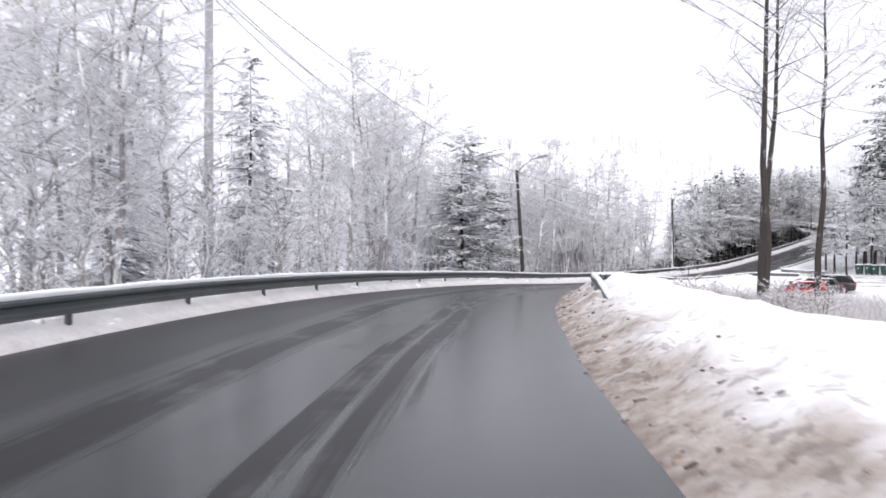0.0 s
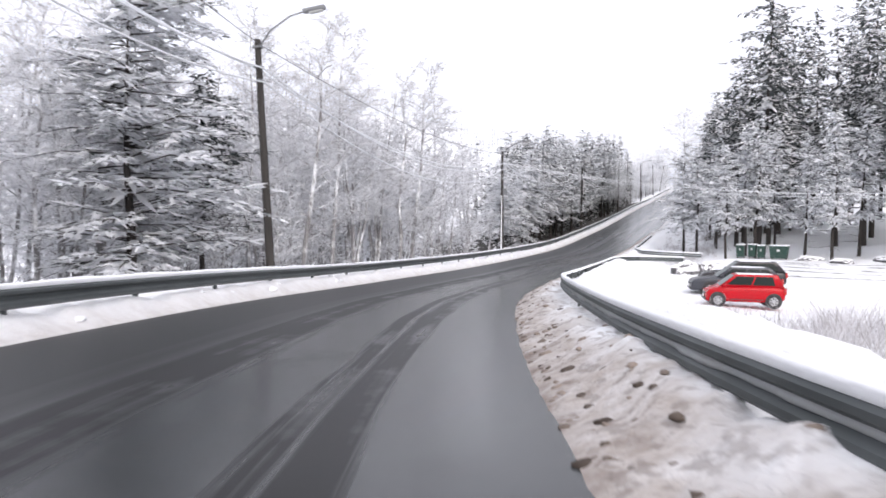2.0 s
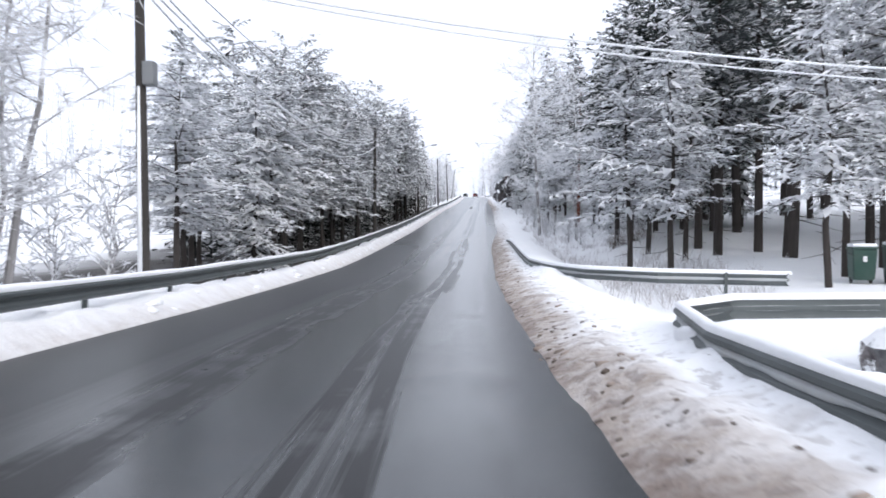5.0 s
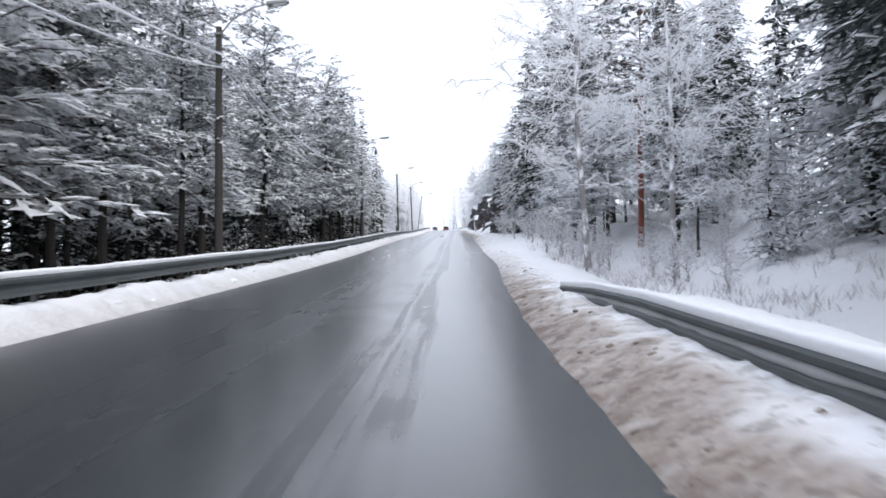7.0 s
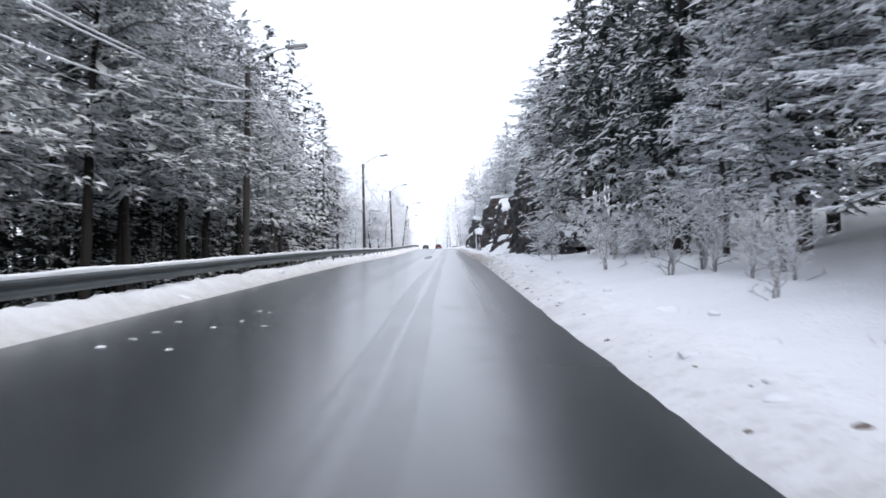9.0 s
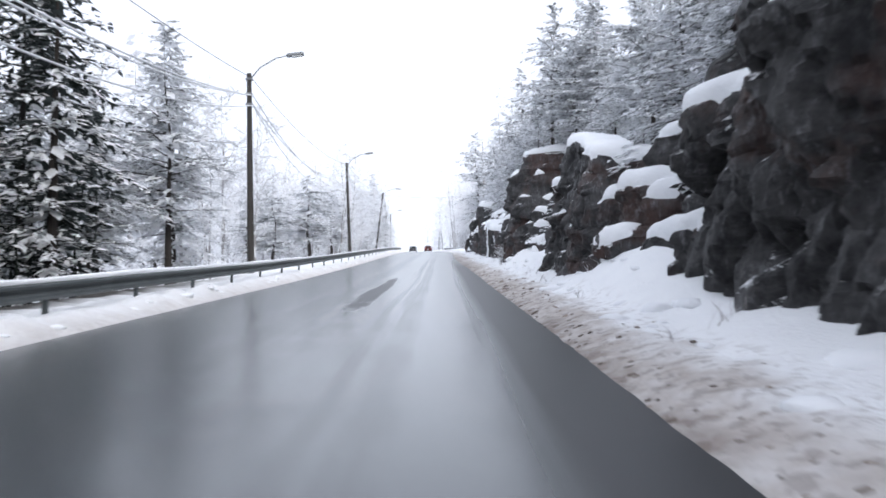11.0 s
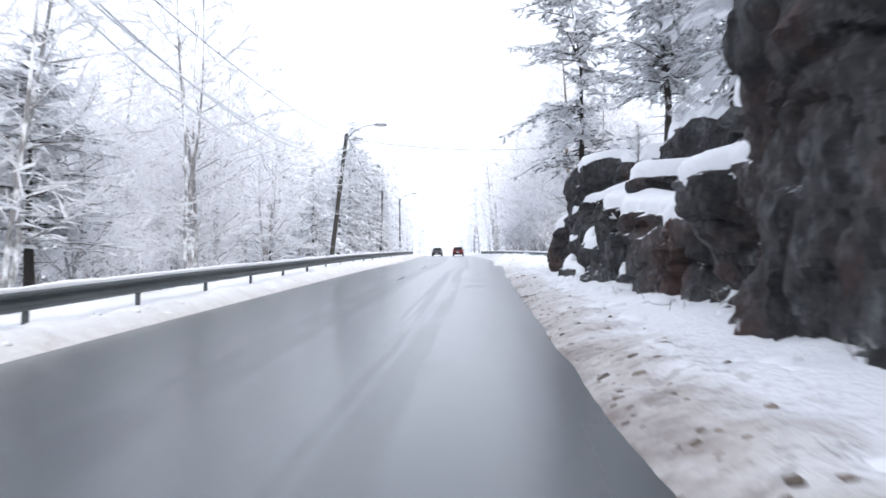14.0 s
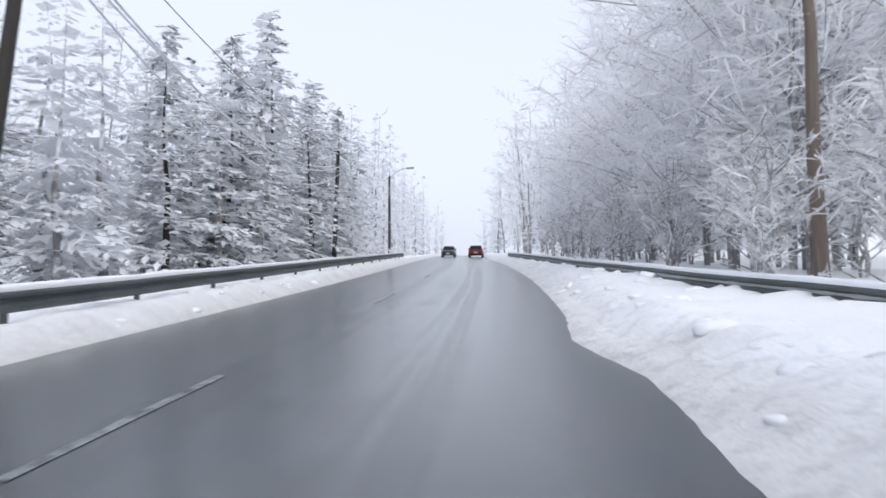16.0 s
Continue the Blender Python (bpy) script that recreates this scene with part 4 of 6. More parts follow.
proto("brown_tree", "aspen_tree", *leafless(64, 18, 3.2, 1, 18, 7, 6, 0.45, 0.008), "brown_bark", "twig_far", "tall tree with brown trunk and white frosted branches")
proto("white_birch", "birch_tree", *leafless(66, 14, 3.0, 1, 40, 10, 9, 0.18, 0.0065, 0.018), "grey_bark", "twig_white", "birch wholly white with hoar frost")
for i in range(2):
    proto(f"far_birch{i}", "birch_tree", *leafless(70 + i, 12, 2.7, 2, 12, 5, 6, 0.12, 0.006, 0.026), "grey_bark", "twig_far", "bare tree whitened with hoar and painted haze in the wood")

for i in range(2):
    proto(f"grey_hoar{i}", "alder_tree", *leafless(84 + i, 9, 2.8, 3, 14, 7, 7, 0.08, 0.006, 0.022), "grey_bark", "twig_laden", "spreading bare tree grey with frost")
for i in range(2):
    proto(f"hoar{i}", "birch_tree", *leafless(80 + i, 8, 3.0, 3, 16, 8, 7, 0.08, 0.005, 0.018), "grey_bark", "twig_laden", "low spreading tree thick with hoar frost")

rng = random.Random(11)


def scatter(kinds, s0, s1, d0, d1, count, smin, smax, apart=1.8, group="", wide=None, edge=None):
    made, tries = 0, 0
    while made < count and tries < count * 40:
        tries += 1
        s, d = rng.uniform(s0, s1), rng.uniform(d0, d1)
        p = road_point(s, d)
        if any((p.x - q[0]) ** 2 + (p.y - q[1]) ** 2 < apart ** 2 for q in taken):
            continue
        if edge and d < edge[0] + edge[1] * s:
            continue
        plant(rng.choice(kinds), s, d, rng.uniform(smin, smax), rng=rng, group=group, wide=wide)
        made += 1


# trees that stand alone
plant_xy("spruce1", -4.3, -67.0, 0.98, wide=1.3)
plant_xy("spruce2", -1.6, -75.5, 0.82, wide=1.6)
taken += [(-2.4, -68.6), (-1.0, -69.8), (0.4, -70.8), (-3.0, -66.0), (0.2, -76.5)]
plant_xy("rail_pine", -8.2, -44.7, 1.03, turn=40, wide=1.4)
taken += [(-0.4 - 0.75 * k + o, -53.8 + 0.78 * k + o) for k in range(11) for o in (-1.3, 0.0, 1.3)]
plant_xy("spruce0", -10.5, -51.0, 0.92, wide=1.1)
taken += [(-5.6, -48.4), (-6.6, -47.3), (-7.4, -46.4), (-4.6, -49.6), (-7.2, -52.5), (-6.0, -53.2)]
plant_xy("dark_pine0", -8.75, -40.4, 0.6, wide=1.2)
taken += [(-6.2, -44.2), (-7.0, -43.4), (-6.4, -46.2)]
plant_xy("clump", -3.9, -59.2, 1.15)
plant_xy("tall_tree", 15.4, -57.5, 1.05, turn=20)
plant_xy("tall_tree", 14.7, -55.2, 1.0, turn=140)
plant_xy("tall_tree", 16.3, -51.3, 0.95, turn=250)
plant_xy("tall_tree", 20.5, -51.0, 1.0, turn=300)
for x, y, k, s in ((7.4, 7.8, "young0", 0.95), (6.2, 9.6, "young1", 1.0), (15.5, 0.9, "young1", 0.92), (9.8, 0.2, "young0", 0.85), (12.0, 1.2, "young1", 1.12), (11.3, 2.6, "young0", 1.0),
                   (17.2, -1.0, "young0", 1.05), (19.5, 2.5, "young1", 1.1), (22.5, -3.0, "young0", 1.15), (13.6, 5.0, "young1", 1.05), (9.0, 12.0, "young0", 1.1)):
    plant_xy(k, x, y, s, group="young pines by the parking area")
for x, y, s in ((8.3, 24.8, 1.0), (9.3, 25.6, 1.05), (8.9, 19.0, 1.0), (11.5, 29.0, 1.1)):
    plant_xy("dark_pine0" if y < 25 else "dark_pine1", x, y, s, group="pines beside the rail")
for x, y, s, k in ((12.6, 26.8, 0.7, 0), (14.6, 30.5, 0.85, 1), (12.4, 33.0, 0.6, 1), (17.2, 34.0, 0.8, 0), (16.6, 28.0, 0.8, 1)):
    plant_xy(f"deep{k}", x, y, s, group="pines beside the rail", wide=1.2)
plant_xy("white_birch", 5.1, 43.2, 1.15)
plant_xy("white_birch", 7.8, 40.5, 1.0)
for x, y, s, k in ((6.6, 53.5, 0.55, 0), (7.4, 55.0, 0.7, 1), (6.9, 58.2, 0.62, 1), (7.9, 60.5, 0.75, 0), (6.6, 64.0, 0.6, 0), (8.6, 57.0, 0.85, 0)):
    plant_xy(f"young{k}", x, y, s, group="small pines at the roadside", wide=1.25)
plant_xy("red_pine", 9.3, 52.0, 1.0)
taken += [(6.0, 42.0), (6.8, 44.6), (7.8, 47.4), (8.5, 49.8), (4.6, 37.0), (5.6, 40.2), (7.0, 43.4), (6.2, 45.2), (5.4, 38.6), (8.0, 46.0), (8.9, 51.0)]
plant_xy("spruce0", 12.8, 36.5, 1.15)
plant_xy("spruce2", 13.0, 38.5, 1.25)
for x, y, s, k in ((-10.8, 148.0, 0.70, 0), (-13.0, 145.6, 0.68, 1), (-15.2, 146.2, 0.68, 0), (-22.0, 145.0, 0.6, 0), (-10.8, 160.8, 0.7, 1)):
    plant_xy(f"young{k}", x, y, s, group="small pines below the road", wide=1.8)
for x, y, s, k in ((-10.3, 176.0, 0.32, 0), (-11.4, 184.0, 0.42, 2), (-10.2, 189.5, 0.55, 1)):
    plant_xy(f"spruce{k}", x, y, s, group="small spruces beside the leaning pole", wide=1.25)
plant_xy("brown_tree", 6.0, 191.5, 0.85, turn=120)
plant_xy("brown_tree", 8.2, 192.0, 0.62, turn=200)
plant_xy("young1", 4.05, 171.5, 1.25, wide=1.0)

# left of the bend: frosted broadleaf wood
for s0, s1, n, k in ((-84, -40, 26, 1.0), (-40, -26, 10, 1.0), (-26, -14, 12, 1.0), (-14, -3, 10, 0.75)):
    scatter(["birch0", "birch1", "birch2", "clump"] if k > 0.7 else ["hoar0", "clump", "birch2"], s0, s1, -15, -9.6, n, 0.8 * k, 1.08 * k, 1.5, "frosted wood beside the bend")
    scatter(["far_birch0", "far_birch1", "hoar1", "far_spruce0"], s0 - 8, s1, -34, -14, int(n * 1.4), 0.9 * k, 1.2 * k, 1.9, "frosted wood beside the bend")
for s0, s1, n, k in ((-46, -30, 10, 1.05), (-30, -17, 15, 1.1), (-17, -4, 15, 0.9)):
    scatter(["grey_hoar0", "grey_hoar1", "clump"], s0, s1, -24, -10, n, 0.85 * k, 1.15 * k, 1.5, "frosted wood beside the bend")
scatter(["bush"], -88, 0, -13, -8.6, 44, 0.8, 1.35, 0.9, "frosted bushes behind the rail")
# pine wood left of the straight
scatter(["young0", "young1", "spruce1"], 0, 16, -12, -9.6, 7, 0.8, 0.98, 1.8, "pine wood beside the road", 1.2, (-9.0, -0.25))
for x, y, s in ((-10.2, 28.5, 0.95), (-10.3, 43.0, 1.0)):
    plant_xy("young1", x, y, s, group="pine wood beside the road", wide=1.35)
scatter(["pine0", "pine1", "pine2", "young0"], 14, 40, -12.5, -9.4, 12, 0.74, 0.9, 1.8, "pine wood beside the road", None, (-8.6, -0.3))
scatter(["pine0", "pine1", "pine2", "young0"], 40, 82, -12.5, -9.4, 17, 0.8, 1.0, 1.8, "pine wood beside the road")
scatter(["wood0", "wood1"], 14, 46, -22, -11.5, 20, 0.62, 0.76, 1.4, "pine wood beside the road", None, (-7.6, -0.3))
scatter(["wood0", "wood1"], 46, 100, -24, -12, 26, 0.75, 0.95, 1.5, "pine wood beside the road")
# behind the parking area
scatter(["tall0", "tall1", "tall2"], -6, 44, 22, 36, 22, 1.15, 1.45, 2.6, "tall spruces behind the parking area")
scatter(["tall0", "tall1", "tall2"], 6, 42, 12.5, 20, 8, 1.15, 1.4, 2.3, "tall spruces behind the parking area")
for x, y, s in ((10.8, 13.5, 0.95), (11.6, 19.5, 1.05), (10.2, 31.0, 1.0), (14.0, 25.0, 1.1)):
    plant_xy("tall1" if y < 20 else "tall0", x, y, s, group="tall spruces behind the parking area")
scatter(["dry_bush"], -74, -61, 4.3, 8.2, 34, 0.36, 0.68, 0.5, "brown shrubs behind the curving rail")
for x, y, s in ((7.9, 23.6, 0.42), (8.5, 24.3, 0.36), (9.3, 24.6, 0.45), (8.0, 25.4, 0.34), (10.0, 26.2, 0.5)):
    plant_xy("dry_bush", x, y, s, group="brown shrubs under the pines", wide=1.6)
# right of the straight
for s, d, k, size in ((80.0, 6.6, 0, 1.08), (73.0, 7.4, 1, 1.0), (76.5, 9.5, 0, 1.1)):
    plant(f"deep{k}", s, d, size, group="trees beside the road", wide=0.95)
scatter(["deep0", "pine1", "deep1", "tall1"], 58, 89, 7.0, 10.5, 9, 0.9, 1.1, 1.8, "trees beside the road")
scatter(["pine1", "spruce1", "young0", "young1", "spruce2"], 46, 84, 7.2, 10.5, 10, 0.6, 0.95, 1.8, "trees beside the road")
scatter(["deep0", "deep1", "spruce1", "spruce0"], 38, 90, 11, 22, 16, 0.8, 1.05, 2.2, "trees beside the road")
scatter(["far_spruce0", "hoar0", "hoar1", "spruce2"], 33, 60, 9.5, 15, 8, 0.35, 0.6, 1.3, "young growth under the trees")
scatter(["bush"], 34, 60, 5.0, 11, 15, 0.4, 0.7, 0.9, "frosted bushes at the roadside")
scatter(["bush"], 46, 86, 4.0, 6.6, 18, 0.45, 0.8, 0.9, "frosted bushes at the roadside")
# above the rock
for x, y, k, s in ((5.6, 90.5, "spruce0", 0.6), (6.2, 93.0, "deep1", 0.5), (5.5, 95.2, "fine_pine", 0.6), (7.2, 91.8, "young0", 0.8), (6.6, 97.4, "spruce2", 0.55), (5.2, 88.2, "spruce1", 0.5),
                   (4.9, 134.5, "spruce2", 0.42), (5.1, 137.4, "fine_pine", 0.5), (4.9, 140.2, "spruce0", 0.4), (5.2, 143.2, "young1", 0.55), (4.8, 145.4, "spruce1", 0.42), (5.0, 131.6, "fine_pine", 0.45), (5.3, 128.6, "spruce2", 0.45)):
    plant_xy(k, x, y, s, group="trees above the rock", wide=1.5)
scatter(["mid_spruce0", "mid_spruce1", "young0"], 86, 164, 7.0, 9.5, 24, 0.5, 0.8, 1.9, "trees above the rock")
scatter(["tall0", "mid_spruce0", "tall1", "mid_spruce1"], 84, 172, 9.5, 18, 30, 0.7, 0.95, 2.3, "trees above the rock")
scatter(["young0", "spruce2", "young1", "far_spruce0", "fine_pine"], 122, 166, 5.0, 7.6, 20, 0.7, 1.05, 1.6, "snowy trees on the rock's edge")
for x, y, k, s in ((6.4, 103.6, "spruce1", 0.5), (6.4, 107.2, "spruce2", 0.52), (6.5, 100.6, "young1", 0.6), (4.9, 119.2, "spruce0", 0.26), (5.0, 117.9, "deep1", 0.14), (6.3, 118.6, "spruce1", 0.5), (6.6, 116.4, "young1", 0.5), (7.4, 120.6, "young0", 0.6), (6.2, 122.6, "fine_pine", 0.55), (6.9, 113.0, "young1", 0.55), (6.4, 110.6, "fine_pine", 0.5), (6.6, 119.2, "bush", 0.9), (5.9, 116.2, "bush", 0.8), (7.6, 103.0, "spruce0", 0.62), (7.2, 106.2, "young0", 0.6), (6.4, 101.8, "spruce2", 0.45)):
    plant_xy(k, x, y, s, group="trees above the rock", wide=1.4)
for x, y, s in ((4.6, 154.6, 0.36), (4.3, 158.6, 0.3), (4.1, 162.2, 0.34), (5.4, 128.6, 0.4), (5.0, 133.4, 0.35), (3.6, 126.6, 0.3)):
    plant_xy("bush", x, y, s, group="bushes on the rock")
for k, x, y, s in (("dry_bush", 3.15, 126.4, 0.40), ("dry_bush", 3.25, 125.4, 0.34), ("bush", 3.0, 127.1, 0.30), ("dry_bush", 3.4, 125.9, 0.46), ("bush", 3.2, 124.7, 0.24)):
    plant_xy(k, x, y, s, group="bushes at the foot of the rock", wide=1.3)
# left of the upper straight
scatter(["wood0", "deep0", "pine2", "wood1", "young1"], 82, 109, -17, -9.6, 24, 0.75, 1.0, 2.0, "pine wood beside the road")
scatter(["young0", "young1", "mid_spruce0"], 108, 119, -15, -10.0, 6, 0.75, 1.05, 2.2, "pine wood beside the road", 1.15)
scatter(["birch0", "birch2", "far_birch1"], 119, 130, -18, -9.8, 8, 0.7, 0.9, 1.8, "frosted trees below the road")
scatter(["hoar0", "hoar1", "far_birch1", "far_spruce1"], 124, 215, -42, -18, 60, 1.2, 1.7, 2.3, "frosted wood below the road")
scatter(["hoar0", "hoar1", "grey_hoar0", "far_birch1"], 150, 190, -19, -9.8, 42, 0.7, 1.1, 1.3, "frosted wood below the road")
scatter(["mid_spruce0", "far_spruce1", "spruce2", "far_spruce0"], 194, 209, -14, -9.8, 14, 0.68, 0.85, 1.6, "spruces left of the upper road", 1.4)
scatter(["mid_spruce0", "far_spruce0", "mid_spruce1", "far_spruce1"], 207, 245, -15, -9.8, 22, 0.9, 1.15, 1.9, "spruces left of the upper road", 1.4)
scatter(["far_spruce0", "far_birch1", "hoar1"], 190, 240, -26, -14, 18, 0.7, 0.95, 2.2, "trees left of the upper road")
scatter(["hoar0", "white_birch", "hoar1", "hoar0"], 190, 250, 6.8, 12, 42, 1.0, 1.45, 1.4, "frosted trees at the junction")
scatter(["bush"], 188, 240, 4.4, 8, 26, 0.9, 1.3, 1.0, "frosted bushes behind the rail")
scatter(["far_birch0", "far_birch1"], 184, 255, 11, 26, 36, 1.05, 1.35, 1.9, "frosted trees at the junction")
scatter(["far_spruce0", "far_birch0", "far_spruce1"], 236, 330, -20, -9.5, 24, 1.1, 1.4, 2.5, "far trees along the road")
scatter(["far_birch0", "far_birch1", "far_spruce1"], 236, 330, 5, 18, 26, 1.2, 1.6, 2.5, "far trees along the road")


def far_wood(name, label, s0, s1, d0, d1, count, conifers, seed, leaf="", size=1.0):
    """A belt of distant trees as one mass."""
    r = random.Random(seed)
    kinds = []
    for k in range(4):
        solid, crown = conifer(seed + k, 14, 0.4, 2.8, 4, 1.15, 2, False, 0.42 if leaf else 0.34, False, 1) if r.random() < conifers else leafless(seed + k, 13, 2.8, 1, 10, 4, 4, 0.1, 0.006, 0.05)
        kinds.append(join([solid, crown]))
    kinds = [(np.array([tuple(v) for v in vs]), fs) for vs, fs in kinds]
    verts, faces, o = [], [], 0
    for _ in range(count):
        vs, fs = kinds[r.randrange(4)]
        a, k = r.uniform(0, 6.28), r.uniform(0.8, 1.25) * size
        p = np.array(ground_at(r.uniform(s0, s1), r.uniform(d0, d1)))
        c, n = math.cos(a), math.sin(a)
        verts.append((vs @ np.array(((c, n, 0), (-n, c, 0), (0, 0, 1)))) * k + p)
        faces += [tuple(i + o for i in f) for f in fs]
        o += len(vs)
    me = mesh_of(name, np.vstack(verts), faces, MAT[leaf or ("needles_frost_haze" if conifers > 0.6 else "twig_far")])
    tagged(new(name, me), label, "wood", kind="stuff")


# Frosted belts whose pale colours also carry the haze of distance.
far_wood("far_wood", "distant frosted wood across the valley, paled for haze", -130, 40, -110, -34, 80, 0.3, 101)
far_wood("far_wood", "distant frosted wooded hillside, paled for haze", 90, 360, -170, -46, 200, 0.7, 111, "needles_haze", 1.2)
far_wood("far_wood", "distant frosted spruces behind the parking area, paled for haze", -130, 40, 55, 95, 45, 0.9, 121)
far_wood("far_wood", "distant frosted wood at the road's end, paled for haze", 280, 520, -48, -9, 80, 0.7, 131, "needles_haze", 1.35)
far_wood("far_wood", "distant frosted wood at the road's end, paled for haze", 265, 520, 6, 48, 95, 0.7, 141, "needles_haze", 1.45)
far_wood("far_wood", "frosted spruces on the hill above the rock, paled for haze", 60, 260, 20, 50, 70, 0.8, 151)
# Thickets added to darken the gaps between the wood's trunks.
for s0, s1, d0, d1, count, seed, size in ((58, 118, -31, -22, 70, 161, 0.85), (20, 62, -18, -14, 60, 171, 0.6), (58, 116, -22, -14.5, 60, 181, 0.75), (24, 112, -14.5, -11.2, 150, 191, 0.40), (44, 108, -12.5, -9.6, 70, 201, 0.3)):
    far_wood("wood_interior", "dense spruces added inside the pine wood, near-black for its shade", s0, s1, d0, d1, count, 1.0, seed, "needles_interior_shade", size)


# ---- rock cut ----
def small_ledges():
    """Narrow broken shelves between the broad ones."""
    r = random.Random(77)
    out = []
    for _ in range(150):
        s, w, z = r.uniform(86, 169), r.uniform(0.5, 2.4), r.uniform(0.2, 5.6)
        if not (134 < s + w and s < 151.8) and 98.5 < s < 164.5 and not 107 < s + w < 116:
            out.append((s, s + w, z, z + r.uniform(-0.3, 0.3), r.choice((-0.25, 0.15, 0.25, 0.4))))
    return out


STEPS = LEDGES + small_ledges()


def facet(u, v, w, size):
    """Flat-sided broken pieces: a random tilt within each cell."""
    q = Vector((u, v, w)) / size
    dist, pts = noise.voronoi(q)
    c = pts[0]
    h = noise.noise_vector(c * 5.31 + Vector((1.7, 9.2, 4.4)))
    k = (q - c)
    return size * (0.55 * h.x + 0.9 * (k.x * h.y + k.y * h.z)), dist[1] - dist[0]


def rock_depth(s, z, steps):
    """How far the face stands back from its foot's line at s, z."""
    ws = s + 0.35 * noise.noise(Vector((s * 0.5, z * 0.6, 0)))
    wz = z + 0.30 * noise.noise(Vector((s * 0.6, z * 0.5, 9)))
    wall = ease(s, 132.5, 134.5) * (1 - ease(s, 151.0, 152.0))
    broad = 0.10 * max(0.0, z) * (1 - 0.6 * wall)
    for s0, s1, z0, z1, deep in steps:
        if s0 - 0.2 < ws < s1 + 0.2:
            zc = z0 + (z1 - z0) * (ws - s0) / (s1 - s0)
            if wz > zc - 0.1:
                broad += deep * ease(ws, s0 - 0.2, s0 + 0.15) * (1 - ease(ws, s1 - 0.15, s1 + 0.2)) * ease(wz, zc - 0.1, zc + 0.16)
    a, gap = facet(ws, wz * (0.72 - 0.3 * wall), 3.0, 1.5)
    b, gap2 = facet(s + 0.15 * noise.noise(Vector((s * 2, z * 2, 1))), z * (0.7 - 0.35 * wall), 8.0, 0.55)
    c, gap3 = facet(s, z * (0.8 - 0.4 * wall), 13.0, 0.24)
    fine = 0.62 * a * (1 - 0.35 * wall) + 0.75 * b + 0.6 * c + 0.10 * noise.noise(Vector((s * 3.0, z * 2.2, 5))) + 0.05 * noise.noise(Vector((s * 8, z * 6, 2)))
    fine += 0.22 * max(0.0, 1 - gap * 9) + 0.08 * max(0.0, 1 - gap2 * 6)
    return broad + 0.25 * noise.noise(Vector((s * 0.35, z * 0.3, 4))), fine


def blur(a, n):
    for _ in range(n):
        b = np.pad(a, ((1, 1), (1, 1), (0, 0)), "edge")
        a = (b[:-2, 1:-1] + b[2:, 1:-1] + b[1:-1, :-2] + b[1:-1, 2:] + 2 * a) / 6
    return a


